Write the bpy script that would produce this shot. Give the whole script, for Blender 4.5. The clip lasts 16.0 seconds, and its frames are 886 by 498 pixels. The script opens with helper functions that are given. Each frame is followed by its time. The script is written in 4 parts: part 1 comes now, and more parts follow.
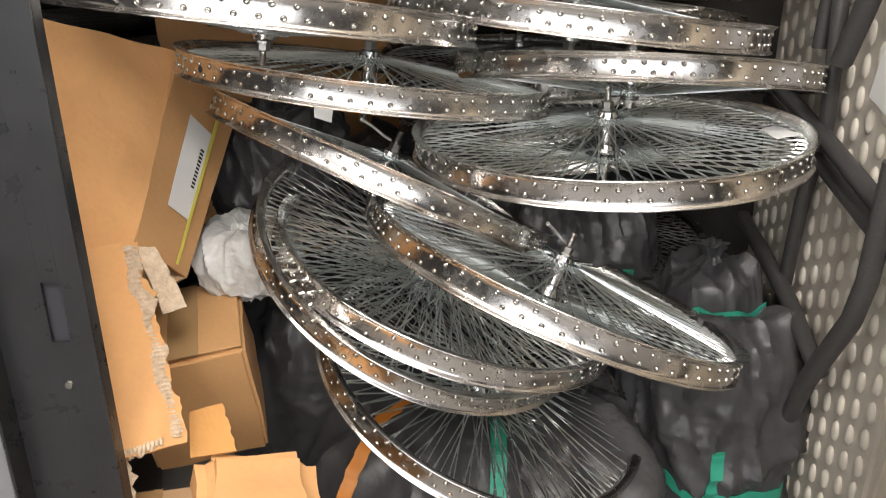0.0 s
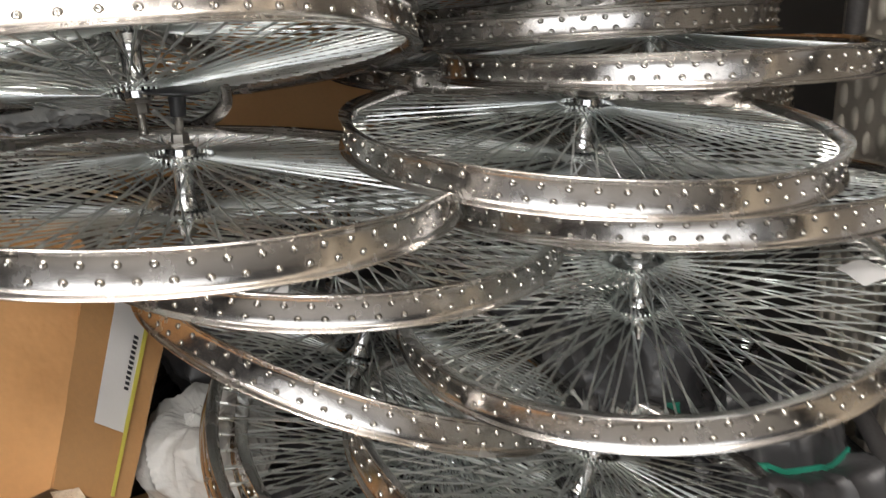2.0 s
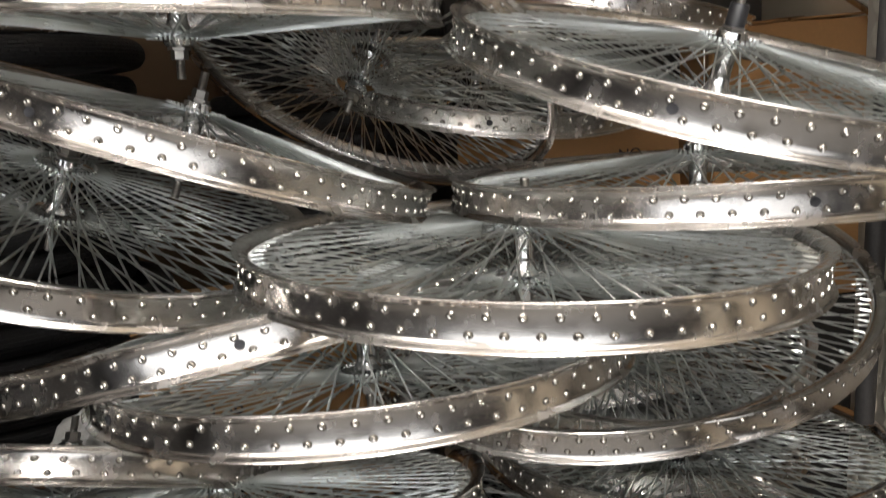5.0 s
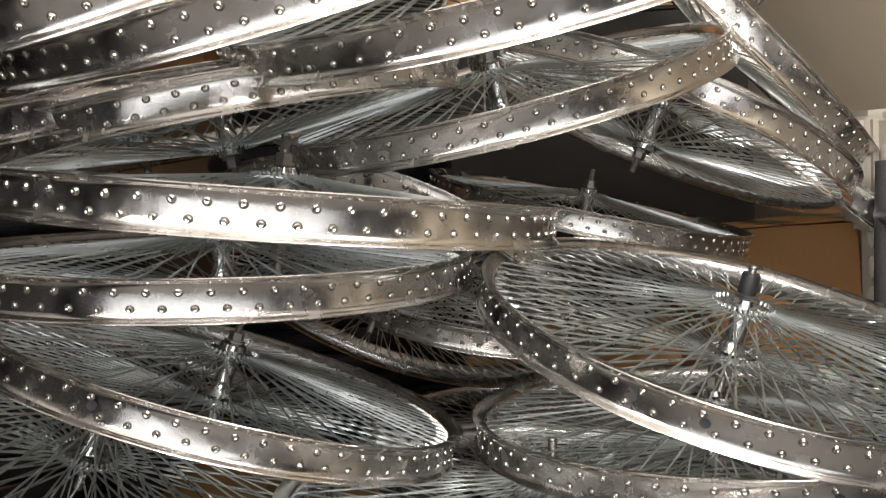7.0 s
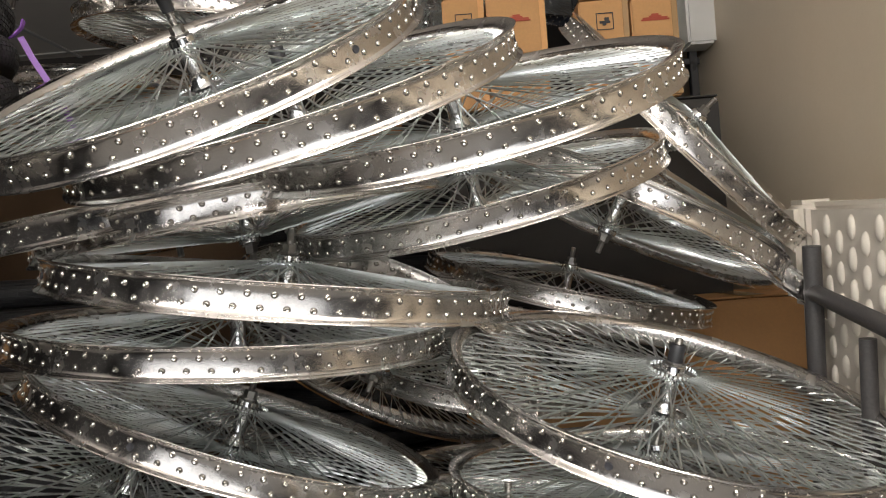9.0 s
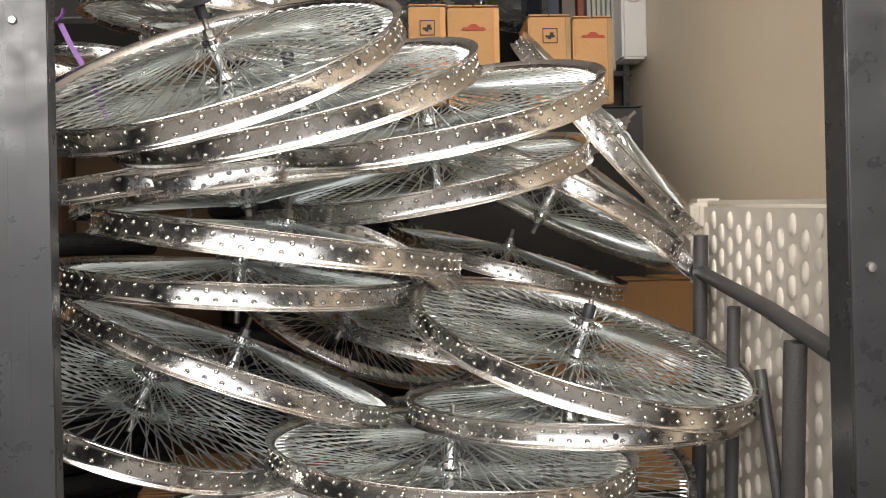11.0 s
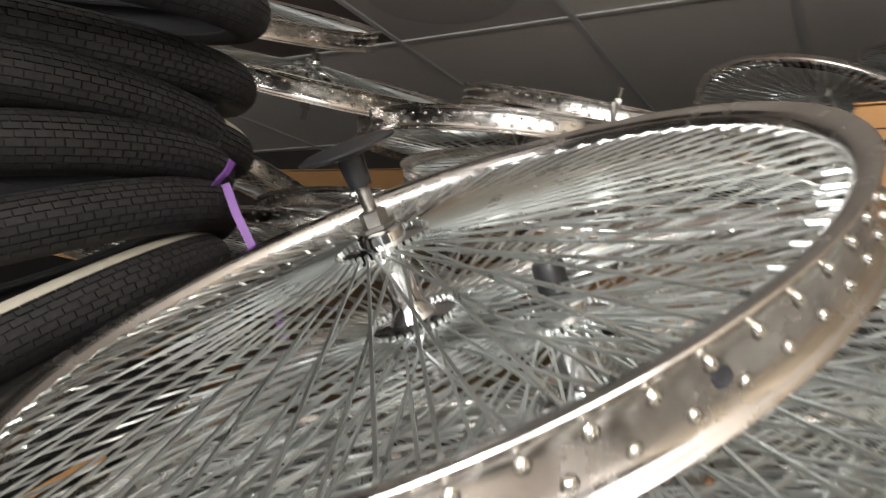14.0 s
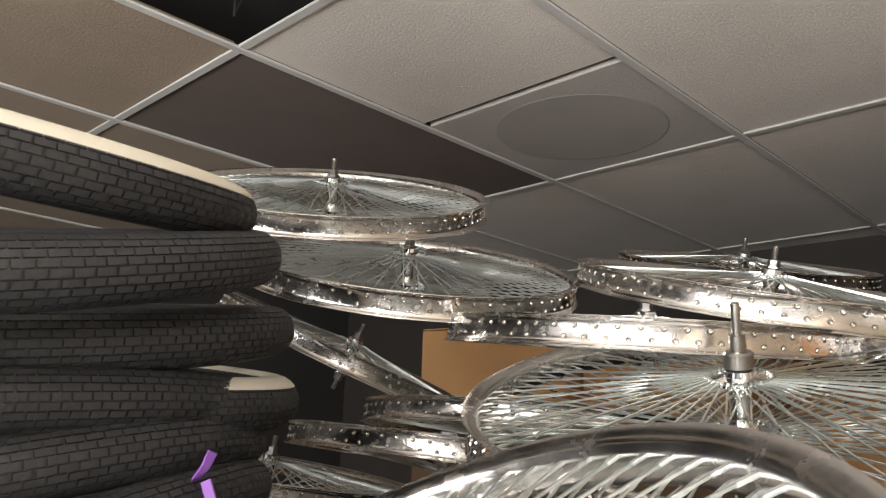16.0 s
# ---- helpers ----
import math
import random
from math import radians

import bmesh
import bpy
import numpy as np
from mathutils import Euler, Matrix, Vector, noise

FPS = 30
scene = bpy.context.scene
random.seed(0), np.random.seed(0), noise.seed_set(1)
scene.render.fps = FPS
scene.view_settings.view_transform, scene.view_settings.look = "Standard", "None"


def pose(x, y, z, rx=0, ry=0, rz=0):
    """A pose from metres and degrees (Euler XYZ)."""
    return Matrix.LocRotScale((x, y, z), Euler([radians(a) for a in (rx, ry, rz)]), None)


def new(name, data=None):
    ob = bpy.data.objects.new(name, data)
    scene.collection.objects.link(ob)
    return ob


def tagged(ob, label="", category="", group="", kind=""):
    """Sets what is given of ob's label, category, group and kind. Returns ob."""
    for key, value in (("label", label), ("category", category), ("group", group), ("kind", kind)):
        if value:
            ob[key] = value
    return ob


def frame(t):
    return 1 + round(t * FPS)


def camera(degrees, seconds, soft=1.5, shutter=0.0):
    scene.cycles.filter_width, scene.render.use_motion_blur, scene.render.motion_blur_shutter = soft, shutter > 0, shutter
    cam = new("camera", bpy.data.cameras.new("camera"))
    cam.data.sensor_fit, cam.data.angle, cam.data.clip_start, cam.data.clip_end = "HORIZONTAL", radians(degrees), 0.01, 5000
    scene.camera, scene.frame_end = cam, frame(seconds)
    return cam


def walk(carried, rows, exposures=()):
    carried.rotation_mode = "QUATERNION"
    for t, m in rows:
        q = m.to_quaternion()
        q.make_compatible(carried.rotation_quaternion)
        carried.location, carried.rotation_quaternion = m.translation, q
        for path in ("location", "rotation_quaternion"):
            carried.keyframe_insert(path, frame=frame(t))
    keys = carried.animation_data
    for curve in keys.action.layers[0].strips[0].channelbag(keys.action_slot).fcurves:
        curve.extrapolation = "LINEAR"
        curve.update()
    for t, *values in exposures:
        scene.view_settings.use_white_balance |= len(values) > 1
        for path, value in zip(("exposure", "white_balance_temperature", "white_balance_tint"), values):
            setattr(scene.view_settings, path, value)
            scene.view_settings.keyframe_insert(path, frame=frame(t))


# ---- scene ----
cam = camera(58.6, 16.0, soft=0.95, shutter=0.35)
ROWS = [
    (0.0, 0.0040, 0.0039, 0.8443, 69.62, 1.06, 0.23),
    (0.5, -0.0370, 0.0573, 0.8841, 69.09, 1.48, -1.59),
    (1.0, -0.0534, 0.1329, 0.9183, 68.12, 2.28, -4.73),
    (1.5, 0.0124, 0.2274, 0.9568, 68.32, 3.96, -5.27),
    (2.0, 0.0497, 0.3251, 0.9952, 67.92, 6.14, -0.15),
    (2.5, 0.0387, 0.3969, 1.0588, 67.00, 6.29, 1.17),
    (3.0, 0.0304, 0.4004, 1.1260, 65.54, 5.81, 0.33),
    (3.5, 0.0218, 0.3859, 1.1936, 66.75, 5.40, 0.26),
    (4.0, 0.0160, 0.3616, 1.2517, 71.10, 5.14, 0.48),
    (4.5, 0.0200, 0.3445, 1.2865, 75.01, 5.17, 0.50),
    (5.0, 0.0094, 0.3269, 1.3406, 78.38, 5.14, -0.19),
    (7.5, -0.0271, 0.2988, 1.5115, 88.28, 4.18, -1.07),
    (8.0, -0.0142, 0.2626, 1.5208, 90.24, 4.19, -0.96),
    (8.5, 0.0167, 0.2033, 1.5329, 91.79, 4.15, -0.12),
    (9.0, 0.0484, 0.1302, 1.5180, 91.21, 4.08, 1.42),
    (11.5, -0.0018, -0.1507, 1.4884, 90.10, 1.55, -4.26),
    (12.0, -0.0037, 0.0287, 1.5423, 92.66, 2.63, -4.75),
    (12.5, 0.0649, 0.2291, 1.6032, 93.81, 1.23, -0.20),
    (13.0, 0.0682, 0.3653, 1.6494, 95.30, 0.27, 6.18),
    (13.5, -0.0145, 0.5078, 1.6907, 95.97, -0.41, 14.06),
    (14.0, -0.0140, 0.6259, 1.7474, 96.50, -3.33, 25.04),
    (14.5, -0.0042, 0.7383, 1.7902, 98.13, -6.88, 34.35),
    (15.0, 0.0148, 0.7552, 1.8339, 101.42, -6.55, 38.04),
    (15.5, 0.0271, 0.8243, 1.8959, 103.18, -3.40, 41.71),
    (16.0, 0.0396, 0.8647, 1.9352, 103.58, -1.74, 40.97),
]

walk(cam, [(t, pose(x, y, z, rx, ry, rz)) for t, x, y, z, rx, ry, rz in ROWS],
     [(0.0, 0.3), (2.5, -0.08), (4.0, -0.22), (7.5, -0.4), (9.0, -0.4), (11.5, 0.03), (12.2, -0.2), (13.0, -0.42), (14.0, -0.2), (14.5, 0.05), (15.2, 0.5), (16.0, 0.68)])

# ---- light: unseen lamps added over and behind the camera ----
world = bpy.data.worlds.new("world")
scene.world = world
world.use_nodes = True
world.node_tree.nodes["Background"].inputs[0].default_value = (1.0, 0.95, 0.88, 1)
world.node_tree.nodes["Background"].inputs[1].default_value = 0.001


CEIL = 2.809
GROUND = -0.22


def area_lamp(name, m, sx, sy, watts, colour):
    data = bpy.data.lights.new(name, "AREA")
    data.shape, data.size, data.size_y, data.energy, data.color = "RECTANGLE", sx, sy, watts, colour
    ob = new(name, data)
    ob.matrix_world = m
    return ob


# unseen fill lamps, added to brighten the ceiling, the wall and the pile
def fill_lamp(x, y, z, watts):
    data = bpy.data.lights.new("hanging_lamp", "POINT")
    data.energy, data.shadow_soft_size, data.color = watts, 0.26, (1.0, 0.96, 0.925)
    ob = new("hanging_lamp", data)
    ob.location = (x, y, z)
    return ob


fill_lamp(-0.90, -0.30, 2.02, 42)
fill_lamp(0.15, -0.30, 2.02, 74)
fill_lamp(0.60, 0.12, 2.22, 24)
# added unseen: an overhead lamp for the spokes, a broad lamp the rims mirror
area_lamp("ceiling_panel_lamp", pose(-0.45, -2.3, CEIL - 0.03), 0.56, 1.16, 60, (1.0, 0.94, 0.87))
area_lamp("window_daylight", pose(-0.3, -3.9, 1.55, 90, 0, 0), 5.4, 2.3, 88, (0.95, 0.97, 1.0))


# ---- materials ----
def material(name, colour, rough=0.5, metal=0.0, grain=0.0, grain_scale=60.0, stain=0.0, stain_scale=5.0, bump=0.0, bump_scale=80.0, dark=None,
             rough_var=0.0, spec=0.5, coat=0.0, vary=0.0, stretch=(1, 1, 1)):
    m = bpy.data.materials.new(name)
    m.use_nodes = True
    nt = m.node_tree
    b = nt.nodes["Principled BSDF"]
    b.inputs["Roughness"].default_value = rough
    b.inputs["Metallic"].default_value = metal
    b.inputs["Specular IOR Level"].default_value = spec
    b.inputs["Coat Weight"].default_value = coat
    tc = nt.nodes.new("ShaderNodeTexCoord")
    mp = nt.nodes.new("ShaderNodeMapping")
    mp.inputs["Scale"].default_value = stretch
    nt.links.new(tc.outputs["Object"], mp.inputs["Vector"])
    col = None
    base = (*colour, 1)
    other = (*(dark or [c * 0.6 for c in colour]), 1)

    def noise_fac(scale, detail=4.0, lo=0.3, hi=0.7, rough_=0.6):
        n = nt.nodes.new("ShaderNodeTexNoise")
        n.inputs["Scale"].default_value, n.inputs["Detail"].default_value, n.inputs["Roughness"].default_value = scale, detail, rough_
        nt.links.new(mp.outputs["Vector"], n.inputs["Vector"])
        r = nt.nodes.new("ShaderNodeMapRange")
        r.inputs["From Min"].default_value, r.inputs["From Max"].default_value = lo, hi
        nt.links.new(n.outputs["Fac"], r.inputs["Value"])
        return r.outputs["Result"]

    def blend(prev, fac, amount, target):
        mul = nt.nodes.new("ShaderNodeMath")
        mul.operation = "MULTIPLY"
        mul.inputs[1].default_value = amount
        nt.links.new(fac, mul.inputs[0])
        mx = nt.nodes.new("ShaderNodeMix")
        mx.data_type = "RGBA"
        nt.links.new(mul.outputs[0], mx.inputs["Factor"])
        if prev is None:
            mx.inputs["A"].default_value = base
        else:
            nt.links.new(prev, mx.inputs["A"])
        mx.inputs["B"].default_value = target
        return mx.outputs["Result"]

    if stain:
        col = blend(col, noise_fac(stain_scale, 6.0, 0.42, 0.68), stain, other)
    if grain:
        col = blend(col, noise_fac(grain_scale, 3.0), grain, other)
    if vary:
        oi = nt.nodes.new("ShaderNodeObjectInfo")
        col = blend(col, oi.outputs["Random"], vary, other)
    if col is None:
        b.inputs["Base Color"].default_value = base
    else:
        nt.links.new(col, b.inputs["Base Color"])
    if rough_var:
        r = nt.nodes.new("ShaderNodeMapRange")
        r.inputs["To Min"].default_value, r.inputs["To Max"].default_value = max(0.02, rough - rough_var * 0.4), rough + rough_var
        nt.links.new(noise_fac(stain_scale * 3, 5.0, 0.35, 0.75), r.inputs["Value"])
        nt.links.new(r.outputs["Result"], b.inputs["Roughness"])
    if bump:
        bp = nt.nodes.new("ShaderNodeBump")
        bp.inputs["Strength"].default_value, bp.inputs["Distance"].default_value = bump, 0.004
        nt.links.new(noise_fac(bump_scale, 4.0, 0.2, 0.8), bp.inputs["Height"])
        nt.links.new(bp.outputs["Normal"], b.inputs["Normal"])
    return m


# The rims' brown stain patches stand in for reflections of the boxes.
CHROME = material("chrome_rim", (0.70, 0.675, 0.65), 0.21, 1.0, stain=0.45, stain_scale=13, dark=(0.38, 0.33, 0.29), rough_var=0.14, bump=0.03, bump_scale=22)
STEEL = material("bright_steel_spoke", (0.70, 0.73, 0.72), 0.3, 1.0, rough_var=0.1, stain_scale=10)
PALE_STEEL = material("pale_plated_steel", (0.74, 0.73, 0.70), 0.35, 0.6, grain=0.2)
NIPPLE = material("bright_nickel_nipple", (0.74, 0.72, 0.67), 0.2, 1.0, grain=0.3, grain_scale=300)
# Dark rings that paint the shade in the dimples round the nipples.
DIMPLE_SHADE = material("dimple_shade", (0.13, 0.115, 0.10), 0.45, 0.6, grain=0.4, grain_scale=300)
HUBM = material("chromed_hub", (0.70, 0.71, 0.72), 0.1, 1.0, rough_var=0.12, stain_scale=20)
ZINC = material("zinc_axle", (0.40, 0.385, 0.36), 0.34, 1.0, grain=0.4, grain_scale=200)
BLACK_STEEL = material("black_painted_steel", (0.018, 0.018, 0.019), 0.32, 0.0, stain=0.5, stain_scale=9, dark=(0.034, 0.034, 0.036), rough_var=0.2, bump=0.04, bump_scale=220)
BLACK_TUBE = material("dark_grey_powder_coat", (0.045, 0.042, 0.042), 0.45, 0.0, grain=0.4, grain_scale=300, dark=(0.09, 0.085, 0.082), bump=0.15, bump_scale=400)
CARD = material("brown_cardboard", (0.54, 0.295, 0.12), 0.85, 0.0, stain=0.35, stain_scale=4, grain=0.25, grain_scale=150, dark=(0.36, 0.215, 0.11), bump=0.25, bump_scale=25)
CARD_LIGHT = material("pale_cardboard", (0.70, 0.37, 0.15), 0.88, 0.0, stain=0.4, stain_scale=3.5, grain=0.2, grain_scale=120, dark=(0.50, 0.285, 0.125), bump=0.8, bump_scale=10)
# Brown cardboard with the shade at the back mixed into its colour.
CARD_SHADED = material("shaded_cardboard", (0.17, 0.105, 0.058), 0.88, stain=0.35, stain_scale=4, grain=0.25, grain_scale=150, dark=(0.11, 0.07, 0.04), bump=0.25, bump_scale=25)
CARD_TORN = material("torn_cardboard_fibre", (0.76, 0.62, 0.46), 0.95, 0.0, grain=0.6, grain_scale=90, dark=(0.44, 0.30, 0.18), bump=0.8, bump_scale=120)
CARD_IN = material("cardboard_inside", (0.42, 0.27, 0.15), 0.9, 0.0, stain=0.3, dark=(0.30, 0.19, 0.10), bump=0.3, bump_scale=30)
PAPER = material("white_paper", (0.74, 0.73, 0.72), 0.8, stain=0.15, stain_scale=12, dark=(0.6, 0.58, 0.55), bump=0.15, bump_scale=20)
INK = material("black_ink", (0.03, 0.03, 0.035), 0.7)
RED_INK = material("red_print", (0.36, 0.06, 0.03), 0.7)
TAPE_YELLOW = material("yellow_strapping", (0.62, 0.55, 0.10), 0.4)
BAG = material("black_plastic_bag", (0.048, 0.047, 0.049), 0.36, stain=0.4, stain_scale=4, dark=(0.085, 0.081, 0.080), rough_var=0.15, bump=0.7, bump_scale=16, stretch=(1, 1, 0.35))
POLY = material("clear_grey_polythene", (0.62, 0.62, 0.60), 0.25, stain=0.4, stain_scale=9, dark=(0.35, 0.35, 0.35), bump=0.8, bump_scale=22)
GREEN = material("green_strap", (0.03, 0.30, 0.20), 0.4, stain=0.3, stain_scale=30, dark=(0.02, 0.2, 0.13))
ORANGE_CARD = material("orange_brown_cardboard", (0.55, 0.27, 0.08), 0.8, stain=0.3, stain_scale=9, bump=0.3)
ORANGE = material("orange_strap", (0.62, 0.22, 0.03), 0.45, stain=0.3, stain_scale=30)
PURPLE = material("purple_ribbon", (0.26, 0.10, 0.43), 0.45)
RATTAN = material("beige_moulded_plastic", (0.60, 0.55, 0.475), 0.42, stain=0.3, stain_scale=7, dark=(0.40, 0.355, 0.30), rough_var=0.15, bump=0.1, bump_scale=150)
RATTAN_HI = material("cream_moulded_plastic", (0.66, 0.61, 0.53), 0.4, stain=0.25, stain_scale=9, dark=(0.46, 0.42, 0.36))
WALL = material("cream_wall_paint", (0.78, 0.68, 0.53), 0.55, stain=0.3, stain_scale=3, grain=0.12, grain_scale=90, dark=(0.68, 0.575, 0.43), bump=0.15, bump_scale=120)
# Dark brown puts the shade behind the pile into the back wall's colour.
WALL_BACK = material("shade_dark_back_wall", (0.05, 0.043, 0.037), 0.8, stain=0.3, dark=(0.03, 0.026, 0.023))
# Unseen side walls, coloured dark so that the rim ends mirror darkness.
WALL_DIM = material("unseen_dark_wall", (0.04, 0.037, 0.035), 0.8, stain=0.3, dark=(0.026, 0.024, 0.023))
# Unseen walls, greyed to hold down reflections and bounce on the pile.
WALL_SHOP = material("unseen_grey_wall", (0.26, 0.255, 0.245), 0.7, stain=0.2, stain_scale=1.5)
TILE = material("mineral_ceiling_tile", (0.84, 0.79, 0.73), 0.9, stain=0.25, stain_scale=2.5, grain=0.15, grain_scale=180, dark=(0.62, 0.58, 0.53), bump=0.3, bump_scale=160, vary=0.15)
TILE_DARK = material("brown_ceiling_tile", (0.16, 0.13, 0.115), 0.85, stain=0.4, stain_scale=3, dark=(0.11, 0.09, 0.08), bump=0.2, bump_scale=160)
TILE_BROWN = material("mid_brown_ceiling_tile", (0.36, 0.29, 0.22), 0.9, stain=0.4, stain_scale=2.5, grain=0.15, grain_scale=180, dark=(0.26, 0.21, 0.16), bump=0.3, bump_scale=160)
TILE_STAIN = material("stained_ceiling_panel", (0.45, 0.425, 0.40), 0.8, stain=0.5, stain_scale=3.0, dark=(0.38, 0.36, 0.34))
TILE_GREY = material("grey_ceiling_panel", (0.53, 0.50, 0.475), 0.8, stain=0.5, stain_scale=2.2, dark=(0.43, 0.405, 0.385), bump=0.2, bump_scale=160)
TBAR = material("white_ceiling_grid", (0.66, 0.65, 0.63), 0.45, stain=0.15)
FLOOR = material("worn_grey_floor", (0.22, 0.21, 0.195), 0.5, stain=0.4, stain_scale=3, grain=0.3, grain_scale=60, dark=(0.15, 0.14, 0.13), bump=0.2)
RUBBER = material("black_tyre_rubber", (0.017, 0.017, 0.018), 0.6, stain=0.4, stain_scale=10, dark=(0.036, 0.035, 0.035), grain=0.3, grain_scale=200, bump=0.2, bump_scale=200)
WHITEWALL = material("cream_whitewall", (0.66, 0.62, 0.52), 0.6, stain=0.25, stain_scale=8, dark=(0.5, 0.46, 0.38))
BLACK_PLASTIC = material("black_plastic", (0.02, 0.02, 0.022), 0.4)
WHITE_PLASTIC = material("white_plastic", (0.70, 0.69, 0.66), 0.35, stain=0.15)
# Near black: paints shade onto the support cartons; also backs the ceiling void.
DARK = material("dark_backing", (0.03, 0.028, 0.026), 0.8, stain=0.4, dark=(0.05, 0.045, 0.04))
TAPE_BROWN = material("brown_packing_tape", (0.36, 0.22, 0.10), 0.25, stain=0.3, stain_scale=12)
BOARD_BLUE = material("dark_blue_card", (0.035, 0.045, 0.075), 0.5, stain=0.4, stain_scale=10)
BOARD_BROWN = material("dull_brown_card", (0.15, 0.125, 0.105), 0.6, stain=0.4, stain_scale=8)
BOARD_RED = material("red_brown_card", (0.24, 0.06, 0.03), 0.55, stain=0.3, stain_scale=12)
BOARD_SAGE = material("pale_grey_green_card", (0.42, 0.42, 0.36), 0.6, stain=0.3, stain_scale=8)
GREY_STEEL = material("grey_painted_steel", (0.20, 0.20, 0.205), 0.4, stain=0.3, stain_scale=8, dark=(0.13, 0.13, 0.135), rough_var=0.2)
BLACK_GLOSS = material("glossy_black_paint", (0.02, 0.02, 0.021), 0.14, stain=0.2, dark=(0.05, 0.05, 0.05))


# ---- mesh helpers ----
def mesh_of(bm, name, mat, smooth=True):
    me = bpy.data.meshes.new(name)
    bmesh.ops.recalc_face_normals(bm, faces=bm.faces[:])
    bm.to_mesh(me)
    bm.free()
    if mat:
        me.materials.append(mat)
    if smooth:
        me.polygons.foreach_set("use_smooth", [True] * len(me.polygons))
        me.set_sharp_from_angle(angle=radians(38))
    return me


def part(name, bm, mat, parent=None, label="", smooth=True):
    ob = new(name, mesh_of(bm, name, mat, smooth))
    ob.parent = parent
    if label:
        ob["label"] = label
    return ob


def thing(name, m, label, category, group="", kind=""):
    ob = new(name)
    ob.empty_display_size = 0.05
    ob.matrix_world = m
    return tagged(ob, label, category, group, kind)


def box(bm, x0, y0, z0, x1, y1, z1, bevel=0.0, seg=1):
    made = bmesh.ops.create_cube(bm, size=1, matrix=Matrix.LocRotScale(((x0 + x1) / 2, (y0 + y1) / 2, (z0 + z1) / 2), None, (abs(x1 - x0), abs(y1 - y0), abs(z1 - z0))))
    if bevel:
        edges = list({e for v in made["verts"] for e in v.link_edges})
        bmesh.ops.bevel(bm, geom=edges, offset=bevel, segments=seg, affect="EDGES")
    return bm


def lathe(bm, profile, seg=48, closed=False, m=Matrix()):
    """Turns (radius, height) pairs round z."""
    rings = []
    for k in range(seg):
        a = 2 * math.pi * k / seg
        rings.append([bm.verts.new(m @ Vector((r * math.cos(a), r * math.sin(a), z))) for r, z in profile])
    n = len(profile)
    for k in range(seg):
        p, q = rings[k], rings[(k + 1) % seg]
        for i in range(n if closed else n - 1):
            j = (i + 1) % n
            bm.faces.new((p[i], q[i], q[j], p[j]))
    return bm


def rod(bm, a, b, r, seg=4, r2=None):
    a, b = Vector(a), Vector(b)
    d = (b - a).normalized()
    u = d.orthogonal().normalized()
    v = d.cross(u)
    r2 = r if r2 is None else r2
    p = [bm.verts.new(a + r * (u * math.cos(2 * math.pi * i / seg) + v * math.sin(2 * math.pi * i / seg))) for i in range(seg)]
    q = [bm.verts.new(b + r2 * (u * math.cos(2 * math.pi * i / seg) + v * math.sin(2 * math.pi * i / seg))) for i in range(seg)]
    for i in range(seg):
        j = (i + 1) % seg
        bm.faces.new((p[i], p[j], q[j], q[i]))
    bm.faces.new(p)
    bm.faces.new(q)
    return bm


def tube(bm, pts, r, seg=10):
    """A bent tube through the points."""
    pts = [Vector(p) for p in pts]
    rings = []
    u = None
    for i, p in enumerate(pts):
        d = (pts[min(i + 1, len(pts) - 1)] - pts[max(i - 1, 0)]).normalized()
        u = d.orthogonal().normalized() if u is None else (u - d * u.dot(d)).normalized()
        v = d.cross(u)
        rings.append([bm.verts.new(p + r * (u * math.cos(2 * math.pi * k / seg) + v * math.sin(2 * math.pi * k / seg))) for k in range(seg)])
    for a, b in zip(rings, rings[1:]):
        for k in range(seg):
            bm.faces.new((a[k], a[(k + 1) % seg], b[(k + 1) % seg], b[k]))
    bm.faces.new(rings[0])
    bm.faces.new(rings[-1])
    return bm


def ribbon(bm, pts, width, across, thick=0.0012):
    """A thin strap that follows the points; across: the way of its width."""
    pts = [Vector(p) for p in pts]
    across = Vector(across).normalized()
    rows = []
    for i, p in enumerate(pts):
        d = (pts[min(i + 1, len(pts) - 1)] - pts[max(i - 1, 0)]).normalized()
        s = (across - d * across.dot(d)).normalized()
        n = d.cross(s) * thick
        rows.append([bm.verts.new(p + s * width / 2 + n), bm.verts.new(p - s * width / 2 + n), bm.verts.new(p - s * width / 2 - n), bm.verts.new(p + s * width / 2 - n)])
    for a, b in zip(rows, rows[1:]):
        for k in range(4):
            bm.faces.new((a[k], a[(k + 1) % 4], b[(k + 1) % 4], b[k]))
    bm.faces.new(rows[0])
    bm.faces.new(rows[-1])
    return bm


def words(text, size, mat, parent, m, name="lettering"):
    cu = bpy.data.curves.new(name, "FONT")
    cu.body, cu.size, cu.extrude = text, size, 0.0003
    cu.align_x, cu.align_y = "CENTER", "CENTER"
    tmp = bpy.data.objects.new(name, cu)
    scene.collection.objects.link(tmp)
    me = bpy.data.meshes.new_from_object(tmp.evaluated_get(bpy.context.evaluated_depsgraph_get()))
    bpy.data.objects.remove(tmp)
    me.materials.clear()
    me.materials.append(mat)
    ob = new(name, me)
    ob.parent = parent
    ob.matrix_local = m
    return ob


# ---- structure ----
def slab(name, x0, y0, z0, x1, y1, z1, mat, label, bevel=0.0):
    ob = new(name, mesh_of(box(bmesh.new(), x0, y0, z0, x1, y1, z1, bevel), name, mat, False))
    return tagged(ob, label, name.split("_")[0], kind="structure")


